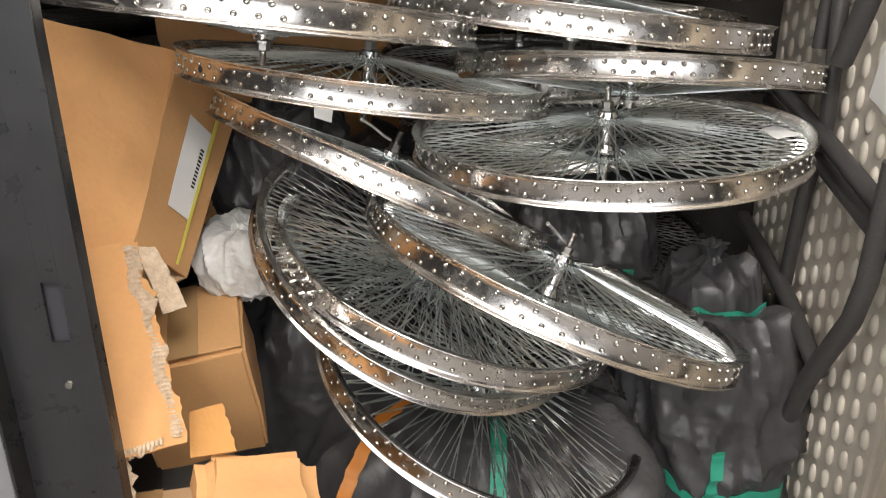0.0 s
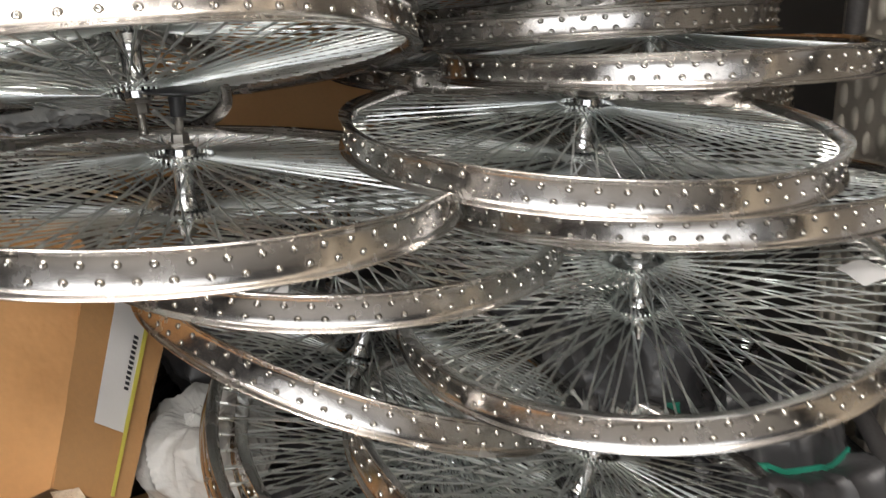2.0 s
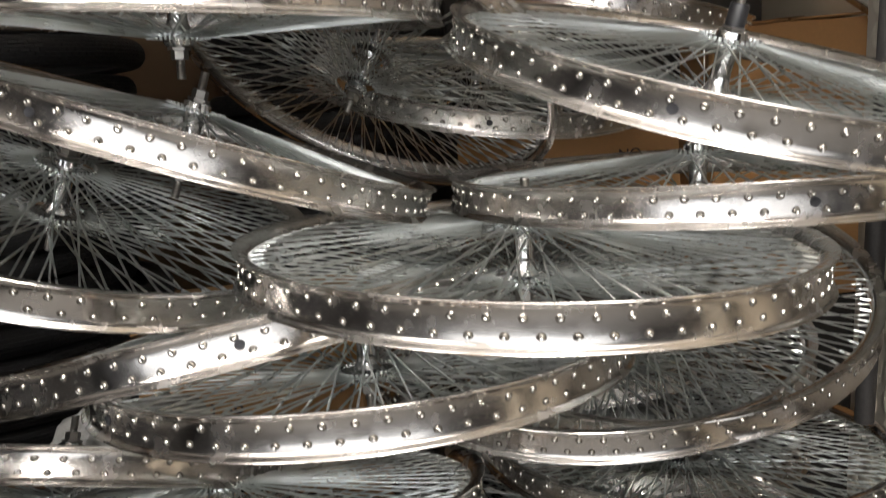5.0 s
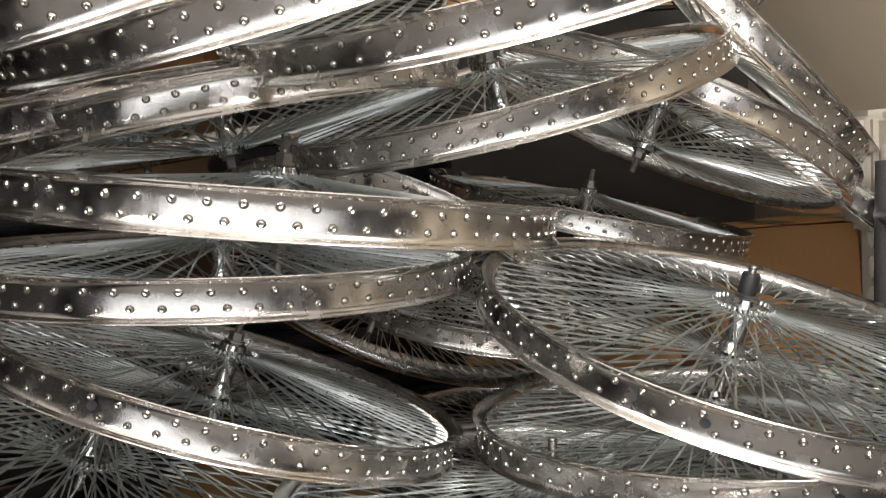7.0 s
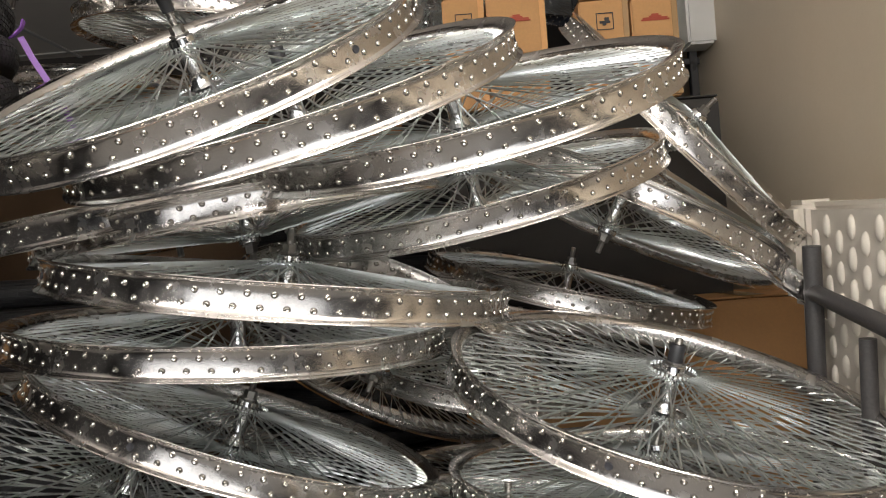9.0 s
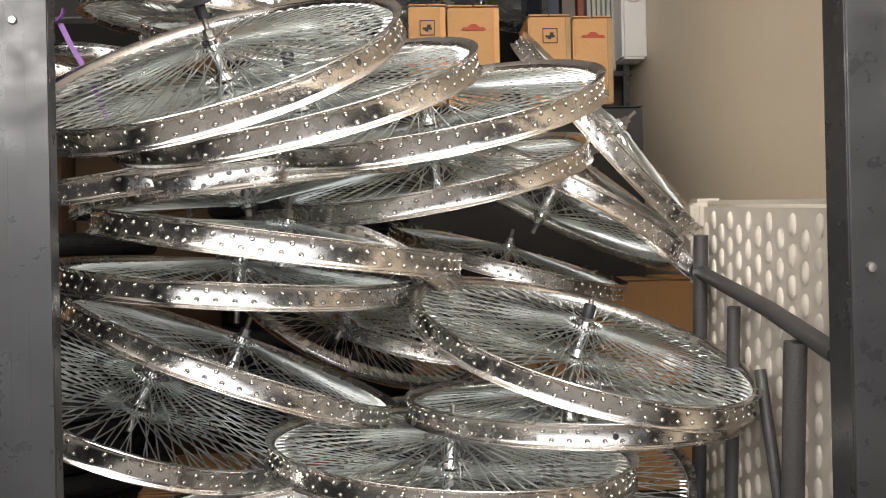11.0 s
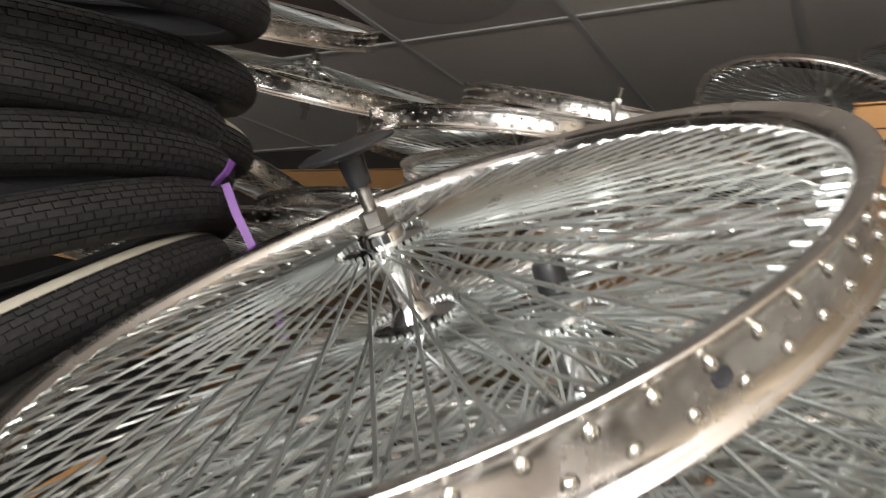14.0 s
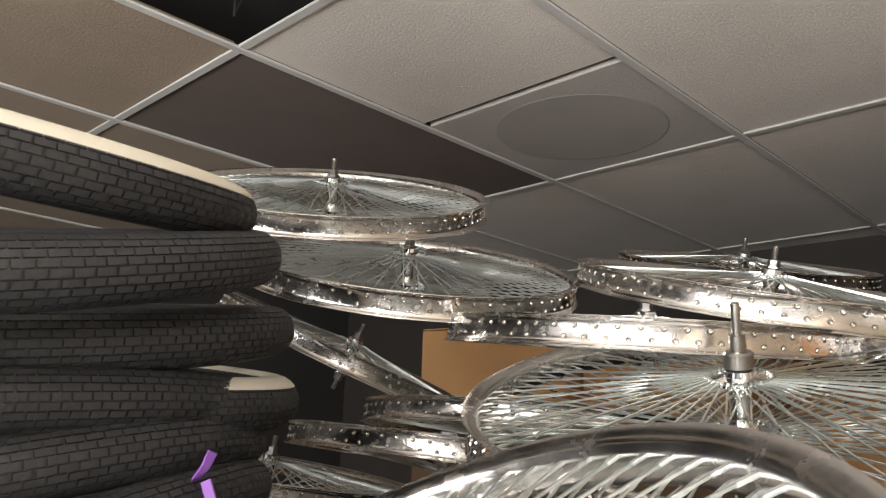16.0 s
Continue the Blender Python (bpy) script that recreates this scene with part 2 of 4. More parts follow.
slab("floor", -4.0, -5.0, GROUND - 0.1, 3.0, 4.6, GROUND, FLOOR, "worn grey floor under the stacked wheels")
slab("wall_east", 0.85, 0.45, GROUND, 0.97, 4.4, CEIL + 0.2, WALL, "cream painted wall beside the pile of wheels")
slab("wall_north", -3.9, 4.4, GROUND, 0.97, 4.5, CEIL + 0.2, WALL_BACK, "back wall coloured as shade behind the stacked stock")
slab("wall_west", -4.0, -5.0, GROUND, -3.9, 4.5, CEIL + 0.2, WALL_DIM, "unseen side wall coloured dark for the rim reflections")
slab("wall_south", -4.0, -4.4, GROUND, 3.0, -4.3, CEIL + 0.2, WALL_SHOP, "unseen grey wall added behind the camera")
slab("wall_shop_east", 2.9, -5.0, GROUND, 3.0, 0.45, CEIL + 0.2, WALL_DIM, "unseen side wall coloured dark for the rim reflections")
slab("wall_return", 0.97, 0.45, GROUND, 2.9, 0.57, CEIL + 0.2, WALL_SHOP, "short unseen grey wall added beside the camera")

GRID_TURN, GX, GY = 2.8, 0.6535, 1.2335
ceil = new("ceiling")
ceil.matrix_world = pose(-1.4395, 1.804, CEIL, 0, 0, -GRID_TURN)
tagged(ceil, "suspended ceiling of grey mineral tiles in a white grid", "ceiling", kind="structure")
bm_t, bm_g, bm_d, bm_k, bm_b = (bmesh.new() for _ in range(5))
for i in range(-6, 9):
    for j in range(-7, 4):
        x, y = i * GX, j * GY
        if (i, j) == (0, -1):
            continue
        if i <= -1 and j == -1 or i < -1 and j == 0:
            box(bm_b, x + 0.008, y + 0.008, 0.0, x + GX - 0.008, y + GY - 0.008, 0.016, 0.003)
            continue
        if (i, j) == (-1, 0):
            box(bm_k, x + 0.008, y + 0.008, 0.0, x + GX - 0.008, y + GY - 0.008, 0.016, 0.003)
            continue
        if (i, j) == (0, 0):
            box(bm_t, x + 0.008, y + 0.008, 0.0, x + GX - 0.008, y + 0.60, 0.016, 0.003)
            box(bm_d, x + 0.008, y + 0.622, -0.002, x + GX - 0.008, y + GY - 0.008, 0.016, 0.003)
            continue
        box(bm_t, x + 0.008, y + 0.008, 0.0, x + GX - 0.008, y + GY - 0.008, 0.016, 0.003)
for i in range(-6, 10):
    box(bm_g, i * GX - 0.012, -8.6, -0.008, i * GX + 0.012, 4.9, -0.001, 0.002)
for j in range(-7, 5):
    for i in range(-6, 9):
        box(bm_g, i * GX + 0.0125, j * GY - 0.012, -0.007, i * GX + GX - 0.0125, j * GY + 0.012, 0.0, 0.002)
me_c = mesh_of(bm_t, "ceiling_tiles", TILE, False)
part_c = new("ceiling_tiles", me_c)
part_c.parent = ceil
part("ceiling_grid", bm_g, TBAR, ceil, "white metal ceiling grid", False)
part("vent_panel", bm_d, TILE_GREY, ceil, "grey panel with a faint round stain", False)
part("brown_tile", bm_b, TILE_BROWN, ceil, "mid brown ceiling tiles", False)
part("dark_tile", bm_k, TILE_DARK, ceil, "dark brown ceiling tile", False)
bm = bmesh.new()
lathe(bm, [(0.0, -0.0035), (0.24, -0.0035), (0.245, -0.0025), (0.0, -0.0025)], 48, False, Matrix.Translation((GX / 2, 0.915, 0)))
part("round_stain", bm, TILE_STAIN, ceil, "faint round stain on the panel", False)
for k, (wx, wy) in enumerate(((0.10, -0.10), (0.16, -0.16), (0.22, -0.08))):
    part("loose_wire", tube(bmesh.new(), [(wx, wy, 0.15), (wx + 0.02, wy + 0.01, 0.05), (wx - 0.015, wy + 0.03, 0.02), (wx + 0.01, wy + 0.05, 0.10)], 0.003, 6), BLACK_PLASTIC, ceil, "loose wire in the open ceiling tile")
slab("ceiling_void", -4.0, -5.0, CEIL + 0.20, 3.0, 4.6, CEIL + 0.24, DARK, "dark void over the suspended ceiling")


# ---- bicycle wheels ----
WHEEL_R, WHEEL_W, FLANGE_R, FLANGE_Z = 0.289, 0.0375, 0.034, 0.028
SPOKES = 144


def build_wheel():
    h = WHEEL_W / 2
    R0 = WHEEL_R
    parts = {}
    bm = bmesh.new()
    # rolled steel rim: lips, dropped bed, rounded inner wall
    lip = [(R0, h), (R0 + 0.0005, h - 0.0008), (R0 - 0.0001, h - 0.0022), (R0 - 0.0022, h - 0.0034), (R0 - 0.0040, h - 0.0052), (R0 - 0.0050, h - 0.0085), (R0 - 0.0054, h - 0.0130)]
    wall = [(R0 - 0.0175, h - 0.012), (R0 - 0.0150, h - 0.0055), (R0 - 0.0100, h - 0.0016), (R0 - 0.0022, h - 0.0002)]
    prof = lip + [(R0 - 0.0055, 0)] + [(r, -z) for r, z in reversed(lip)] + [(r, -z) for r, z in reversed(wall)] + [(R0 - 0.018, 0)] + wall
    lathe(bm, prof, 112, True)
    parts["rim"] = mesh_of(bm, "rim", CHROME)
    bs, bn, bg = bmesh.new(), bmesh.new(), bmesh.new()
    for k in range(SPOKES):
        side = 1 if k % 2 == 0 else -1
        a = 2 * math.pi * k / SPOKES
        lean = radians(17 if (k // 2) % 2 == 0 else -17)
        f = a + lean
        zr = side * 0.0068
        tip = Vector((math.cos(a) * (R0 - 0.017), math.sin(a) * (R0 - 0.017), zr))
        root = Vector((math.cos(f) * FLANGE_R * 0.93, math.sin(f) * FLANGE_R * 0.93, side * (FLANGE_Z + (0.002 if (k // 2) % 2 else -0.002))))
        rod(bs, root, tip, 0.0012, 4)
        d = Vector((math.cos(f), math.sin(f), 0))
        rod(bs, root + Vector((0, 0, -0.002 * side)), root + Vector((0, 0, 0.0025 * side)) + d * 0.0004, 0.0018, 5)
        out = (tip - root).normalized()
        rod(bs, tip - out * 0.012, tip, 0.0019, 5)
        e = Vector((math.cos(a), math.sin(a), 0))
        c = e * (R0 - 0.0062) + Vector((0, 0, zr))
        m = Matrix.Translation(c) @ e.to_track_quat("Z", "Y").to_matrix().to_4x4()
        lathe(bn, [(0.0030, -0.001), (0.0030, 0.0011), (0.0026, 0.0022), (0.0018, 0.0028), (0.0009, 0.0026), (0.0002, 0.0021)], 8, False, m)
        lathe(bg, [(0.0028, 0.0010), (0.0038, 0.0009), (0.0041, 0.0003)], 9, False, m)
    parts["spoke_lacing"] = mesh_of(bs, "spoke_lacing", STEEL)
    parts["nipple_ring"] = mesh_of(bn, "nipple_ring", NIPPLE)
    parts["nipple_seat_ring"] = mesh_of(bg, "nipple_seat_ring", DIMPLE_SHADE)
    bm = bmesh.new()
    F, Z = FLANGE_R, FLANGE_Z
    prof = [(0.0055, Z + 0.012), (0.012, Z + 0.012), (0.0155, Z + 0.010), (0.0165, Z + 0.004), (F - 0.004, Z + 0.0022), (F, Z + 0.0012), (F, Z - 0.0012), (F - 0.004, Z - 0.0022),
            (0.0165, Z - 0.004), (0.0130, Z - 0.009), (0.0108, Z - 0.016), (0.0102, 0.004)]
    lathe(bm, prof + [(r, -z) for r, z in reversed(prof)], 36)
    parts["hub_shell"] = mesh_of(bm, "hub_shell", HUBM)
    bm = bmesh.new()
    ax = [(0.0, 0.074), (0.0042, 0.074), (0.0048, 0.0725)]
    for i in range(10):
        ax += [(0.0048, 0.0715 - i * 0.0016), (0.0043, 0.0707 - i * 0.0016)]
    ax += [(0.0048, 0.05)]
    lathe(bm, ax + [(r, -z) for r, z in reversed(ax)], 12)
    parts["axle"] = mesh_of(bm, "axle", ZINC)
    for s, nm in ((1, "axle_nut"), (-1, "lower_axle_nut")):
        bm = bmesh.new()
        lathe(bm, [(0.005, s * 0.0405), (0.0125, s * 0.0405), (0.0125, s * 0.043), (0.0088, s * 0.0432), (0.0092, s * 0.0445), (0.0092, s * 0.0525), (0.008, s * 0.0535), (0.005, s * 0.0535)], 6)
        parts[nm] = mesh_of(bm, nm, ZINC)
    bm = bmesh.new()
    lathe(bm, [(0.0, 0.066), (0.009, 0.066), (0.010, 0.064), (0.010, 0.040), (0.0, 0.040)], 14)
    parts["axle_cap"] = mesh_of(bm, "axle_cap", BLACK_PLASTIC)
    bm = tube(bmesh.new(), [(0.010, 0.0, 0.0555), (0.022, 0.001, 0.057), (0.045, 0.004, 0.063), (0.066, 0.006, 0.0665)], 0.0022, 8)
    lathe(bm, [(0.0, 0.004), (0.0035, 0.002), (0.0035, -0.002), (0.0, -0.004)], 10, False, Matrix.Translation((0.067, 0.006, 0.0665)))
    parts["washer_hook"] = mesh_of(bm, "washer_hook", PALE_STEEL)
    bm = bmesh.new()
    lathe(bm, [(0.0, 0.1), (0.026, 0.0985), (0.0325, 0.096), (0.0325, 0.0945), (0.026, 0.0925), (0.009, 0.09), (0.0075, 0.07), (0.0, 0.07)], 28)
    parts["axle_knob"] = mesh_of(bm, "axle_knob", BLACK_PLASTIC)
    bm = bmesh.new()
    va = 2 * math.pi * 0.25 / SPOKES
    ve = Vector((math.cos(va), math.sin(va), 0))
    lathe(bm, [(0.0045, 0.0), (0.0040, 0.0012), (0.0033, 0.0008), (0.0001, 0.0006)], 14, False, Matrix.Translation(ve * (R0 - 0.0056)) @ ve.to_track_quat("Z", "Y").to_matrix().to_4x4())
    parts["valve_hole"] = mesh_of(bm, "valve_hole", INK)
    bm = bmesh.new()
    lathe(bm, [(0.0, 0.108), (0.0045, 0.108), (0.0048, 0.106), (0.0048, 0.075), (0.0085, 0.0745), (0.0085, 0.058), (0.013, 0.0575), (0.0155, 0.055), (0.0155, 0.041), (0.0, 0.041)], 16)
    parts["axle_sleeve"] = mesh_of(bm, "axle_sleeve", ZINC)
    return parts


WHEEL_PARTS = build_wheel()
wheel_count = [0]


def put_wheel(x, y, z, tx, ty, spin, label, cap=0, hook=0):
    """A wheel whose axle points along (tx, ty, 1), its hub's middle at x, y, z."""
    turn = Vector((tx, ty, 1)).to_track_quat("Z", "Y").to_matrix().to_4x4()
    base = thing("bicycle_wheel", Matrix.Translation((x, y, z)) @ turn @ pose(0, 0, 0, 0, 0, spin), label, "bicycle wheel", "chrome wheels in the pile")
    for nm, me in WHEEL_PARTS.items():
        if nm == "axle_cap" and cap != 1 or nm == "axle_knob" and cap != 2 or nm == "axle_sleeve" and cap != 3 or nm == "washer_hook" and not hook:
            continue
        p = new(nm, me)
        p.parent = base
        if nm == "spoke_lacing" or nm == "nipple_ring" or nm == "nipple_seat_ring":
            p["kind"] = "stuff"
    return base


put_wheel(0.238, 1.168, 0.587, -0.009, -0.028, 0, "chrome bicycle wheel lying flat with a paper tag in its spokes")
put_wheel(0.156, 1.085, 0.392, 0.428, 0.156, 0, "chrome bicycle wheel without tyre in the pile", hook=1)
put_wheel(-0.104, 1.241, 0.515, 0.475, 0.275, 74, "chrome bicycle wheel without tyre in the pile", hook=1)
put_wheel(-0.122, 1.256, 0.670, 0.142, 0.059, 111, "chrome bicycle wheel without tyre in the pile")
put_wheel(-0.240, 1.105, 0.781, 0.128, 0.085, 0, "chrome bicycle wheel with a black axle disc in the pile", cap=2, hook=1)
put_wheel(0.299, 1.296, 0.658, 0.061, 0.168, 185, "chrome bicycle wheel without tyre in the pile")
put_wheel(0.195, 1.248, 0.757, 0.131, 0.025, 222, "chrome bicycle wheel without tyre in the pile")
put_wheel(0.312, 1.404, 0.807, 0.070, 0.104, 259, "chrome bicycle wheel without tyre in the pile")
put_wheel(0.233, 1.548, 0.834, 0.046, 0.148, 296, "chrome bicycle wheel without tyre in the pile")
put_wheel(-0.268, 1.122, 0.908, -0.015, 0.262, 333, "chrome bicycle wheel without tyre in the pile", hook=1)
put_wheel(0.175, 1.360, 0.990, -0.002, -0.086, 10, "chrome bicycle wheel without tyre in the pile")
put_wheel(-0.098, 1.158, 1.070, 0.004, 0.089, 47, "chrome bicycle wheel without tyre in the pile")
put_wheel(0.080, 1.117, 1.170, 0.075, 0.020, 84, "chrome bicycle wheel without tyre in the pile")
put_wheel(0.297, 1.238, 1.212, 0.025, 0.042, 121, "chrome bicycle wheel without tyre in the pile")
put_wheel(-0.281, 1.239, 1.312, 0.390, 0.089, 158, "chrome bicycle wheel without tyre in the pile")
put_wheel(0.303, 1.168, 1.333, 0.243, -0.213, 195, "large tilted chrome bicycle wheel with a black axle cap", cap=1)
put_wheel(0.072, 1.707, 1.350, 0.186, -0.232, 232, "chrome bicycle wheel without tyre in the pile")
put_wheel(-0.098, 1.486, 1.373, 0.483, 0.666, 269, "chrome bicycle wheel without tyre in the pile")
put_wheel(-0.266, 1.211, 1.448, 0.085, -0.036, 306, "chrome bicycle wheel without tyre in the pile")
put_wheel(-0.263, 1.087, 1.782, -0.251, -0.560, 343, "chrome bicycle wheel with a black axle disc on the pile", cap=2)
put_wheel(-0.148, 1.106, 1.738, -0.217, -0.407, 20, "chrome bicycle wheel with a black axle cap leaning on the pile", cap=1)
put_wheel(0.053, 1.145, 1.720, -0.184, -0.355, 57, "chrome bicycle wheel without tyre in the pile")
put_wheel(0.074, 1.329, 1.631, -0.186, -0.234, 94, "chrome bicycle wheel without tyre in the pile")
put_wheel(-0.178, 1.138, 1.507, 0.148, -0.015, 131, "chrome bicycle wheel without tyre in the pile")
put_wheel(-1.048, 1.783, 2.366, 0.357, -0.329, 168, "chrome bicycle wheel on top of the stack beside the tyres")
put_wheel(-0.871, 1.808, 2.213, 0.324, -0.236, 205, "chrome bicycle wheel without tyre in the pile")
put_wheel(-0.274, 1.695, 1.979, 0.125, -0.349, 242, "chrome bicycle wheel with a long axle in the pile", cap=3)
put_wheel(0.002, 1.195, 0.365, 0.384, -0.068, 279, "chrome bicycle wheel without tyre in the pile")
put_wheel(-0.034, 1.194, 0.377, 0.518, -0.283, 316, "chrome bicycle wheel without tyre in the pile")
put_wheel(0.055, 1.179, 0.180, 0.461, -0.174, 353, "chrome bicycle wheel lying tilted on the black sacks")
put_wheel(-0.420, 1.200, 1.267, 0.460, -0.095, 30, "chrome bicycle wheel without tyre in the pile", hook=1)
put_wheel(-0.227, 1.201, 1.087, -0.151, 0.214, 67, "chrome bicycle wheel without tyre in the pile")
put_wheel(-0.500, 1.242, 0.907, 0.093, 0.568, 104, "chrome bicycle wheel without tyre in the pile")
put_wheel(0.261, 1.367, 1.046, -0.082, -0.301, 141, "chrome bicycle wheel without tyre in the pile")
put_wheel(0.462, 1.550, 1.730, 1.101, -0.518, 178, "chrome bicycle wheel standing steeply against the folding table")
put_wheel(0.616, 1.635, 1.504, 0.805, -0.356, 215, "chrome bicycle wheel without tyre in the pile")
put_wheel(0.313, 1.479, 1.587, 0.517, 0.007, 252, "chrome bicycle wheel without tyre in the pile")
put_wheel(0.255, 1.730, 1.465, 0.266, -0.104, 289, "chrome bicycle wheel without tyre in the pile")
put_wheel(-0.372, 1.271, 1.631, -0.131, -0.137, 326, "chrome bicycle wheel without tyre in the pile")
put_wheel(-0.261, 1.265, 1.609, -0.128, -0.055, 3, "chrome bicycle wheel without tyre in the pile")
put_wheel(-1.200, 1.983, 2.099, 0.393, 0.223, 40, "chrome bicycle wheel without tyre in the pile")
put_wheel(-0.360, 2.060, 2.160, 0.260, -0.160, 77, "chrome bicycle wheel without tyre in the pile")
put_wheel(-0.625, 2.681, 2.343, 0.236, -0.199, 114, "chrome bicycle wheel without tyre in the pile")
put_wheel(-0.490, 1.913, 2.085, 0.100, -0.070, 151, "chrome bicycle wheel without tyre in the pile")
put_wheel(-0.005, 2.646, 2.325, 0.401, -0.989, 188, "chrome bicycle wheel without tyre in the pile")
put_wheel(0.360, 3.038, 2.507, 0.337, -0.727, 225, "chrome bicycle wheel without tyre in the pile")
# the deeper layer of the pile
for k in range(11):
    put_wheel(0.20 + 0.10 * math.sin(k * 2.4), 1.66 + 0.03 * math.cos(k * 1.7), GROUND + 0.42 + k * 0.088, 0.12 * math.sin(k * 1.3), 0.10 * math.cos(k * 2.1), 53 * k, "chrome bicycle wheel deep in the dark of the pile")


# ---- tyres ----
def build_tyre(white):
    """A slick-walled cruiser tyre with brick tread; the white wall is a band on its side."""
    parts = {}
    R0, c = 0.305, 0.027
    prof = []
    for i in range(22):
        a = radians(-138 + 276 * i / 21)
        prof.append((R0 + c * math.cos(a), c * 1.05 * math.sin(a)))
    inner = [(R0 + (c - 0.0035) * math.cos(radians(-138 + 276 * i / 11)), (c - 0.0035) * math.sin(radians(-138 + 276 * i / 11))) for i in range(11, -1, -1)]
    parts["tyre_body"] = mesh_of(lathe(bmesh.new(), prof + inner, 96, True), "tyre_body", RUBBER)
    bm = bmesh.new()
    n = 132
    for row in range(-4, 5):
        a = radians(row * 14.5)
        for k in range(n):
            w = 2 * math.pi * (k + (0.5 if row % 2 else 0)) / n
            m = pose(0, 0, 0, 0, 0, math.degrees(w)) @ Matrix.Translation((R0, 0, 0)) @ pose(0, 0, 0, 0, -math.degrees(a), 0) @ Matrix.Translation((c + 0.0003, 0, 0))
            bmesh.ops.create_cube(bm, size=1, matrix=m @ Matrix.Diagonal((0.0028, 0.0134, 0.0058, 1)))
    parts["tread"] = mesh_of(bm, "tread", RUBBER, False)
    if white:
        band = []
        for i in range(7):
            a = radians(40 + 84 * i / 6)
            band.append((R0 + (c + 0.0016) * math.cos(a), (c + 0.0016) * 1.05 * math.sin(a)))
        for i in range(6, -1, -1):
            a = radians(40 + 84 * i / 6)
            band.append((R0 + (c - 0.001) * math.cos(a), (c - 0.001) * 1.05 * math.sin(a)))
        parts["white_wall"] = mesh_of(lathe(bmesh.new(), band, 96, True), "white_wall", WHITEWALL)
    return parts


TYRE_PLAIN, TYRE_WHITE = build_tyre(False), build_tyre(True)


def put_tyre(x, y, z, tx, ty, spin, white, label):
    turn = Vector((tx, ty, 1)).to_track_quat("Z", "Y").to_matrix().to_4x4()
    base = thing("tyre", Matrix.Translation((x, y, z)) @ turn @ pose(0, 0, 0, 0, 0, spin), label, "tyre", "stacked tyres")
    for nm, me in (TYRE_WHITE if white else TYRE_PLAIN).items():
        p = new(nm, me)
        p.parent = base
    return base


def tyre_label(white):
    return "black brick-tread tyre with a cream whitewall in the stack" if white else "black brick-tread tyre lying in the stack"


put_tyre(-0.820, 1.060, 2.200, 0.285, -0.020, 10, True, tyre_label(True))
put_tyre(-0.830, 1.100, 2.092, 0.16, -0.22, 40, False, tyre_label(False))
put_tyre(-0.915, 1.190, 2.040, 0.10, -0.14, 70, False, tyre_label(False))
put_tyre(-0.935, 1.220, 1.988, 0.11, -0.03, 100, True, tyre_label(True))
# tyres that slump to one side, fanned over the level stack
for x, y, z, lean, white in ((-0.915, 1.160, 1.935, 0.10, False), (-0.905, 1.165, 1.855, 0.25, False), (-0.885, 1.180, 1.765, 0.42, False), (-0.860, 1.190, 1.650, 0.70, True), (-0.860, 1.190, 1.560, 0.60, False)):
    put_tyre(x, y, z, -0.75 * lean, -0.66 * lean, 130 + 400 * lean, white, tyre_label(white))
for k in range(23):
    put_tyre(-0.98 + 0.012 * ((k * 5) % 4), 1.14 + 0.01 * ((k * 3) % 4), GROUND + 0.035 + k * 0.061, -0.02 * (k % 3), 0.01, 31 * k, k % 6 == 4, tyre_label(k % 6 == 4))
# Stack added to keep the gap dark in front of the back cartons.
for k in range(33):
    put_tyre(-0.28 + 0.02 * ((k * 7) % 5 - 2), 2.66, GROUND + 0.035 + k * 0.061, 0.0, 0.01 * (k % 3), 47 * k, False, tyre_label(False))
for k in range(29):
    put_tyre(-0.95 + 0.02 * ((k * 7) % 5 - 2), 1.92 + 0.015 * ((k * 3) % 5 - 2), GROUND + 0.035 + k * 0.061, 0.01 * (k % 3), 0.0, 31 * k, False, tyre_label(False))


# ---- cardboard boxes, bags and the rest of the stock ----
def patch(corners, thick, n=18, wrinkle=0.006, scale=6.0, ragged=0.0, seed=0.0):
    """A bent sheet of cardboard between four corners; ragged: how far its second edge is torn in."""
    a, b, c, d = [Vector(p) for p in corners]
    nor = (b - a).cross(d - a).normalized()
    bm = bmesh.new()
    front, back = [], []
    for j in range(n + 1):
        v = j / n
        rf, rb = [], []
        left, right = a.lerp(d, v), b.lerp(c, v)
        tear = ragged * (0.5 + 0.5 * noise.noise(Vector((v * 9 + seed, seed, 0))) + 0.35 * noise.noise(Vector((v * 31, seed, 2)))) if ragged else 0.0
        for i in range(n + 1):
            u = i / n * (1 - tear)
            p = left.lerp(right, u)
            w = noise.noise(p * scale + Vector((seed, 0, 0))) + 0.5 * noise.noise(p * scale * 2.7)
            p = p + nor * wrinkle * w
            rf.append(bm.verts.new(p + nor * thick / 2))
            rb.append(bm.verts.new(p - nor * thick / 2))
        front.append(rf)
        back.append(rb)
    for j in range(n):
        for i in range(n):
            bm.faces.new((front[j][i], front[j][i + 1], front[j + 1][i + 1], front[j + 1][i]))
            bm.faces.new((back[j][i], back[j + 1][i], back[j + 1][i + 1], back[j][i + 1]))
        bm.faces.new((front[j][0], front[j + 1][0], back[j + 1][0], back[j][0]))
        bm.faces.new((front[j][n], back[j][n], back[j + 1][n], front[j + 1][n]))
    for i in range(n):
        bm.faces.new((front[0][i], back[0][i], back[0][i + 1], front[0][i + 1]))
        bm.faces.new((front[n][i], front[n][i + 1], back[n][i + 1], back[n][i]))
    return bm


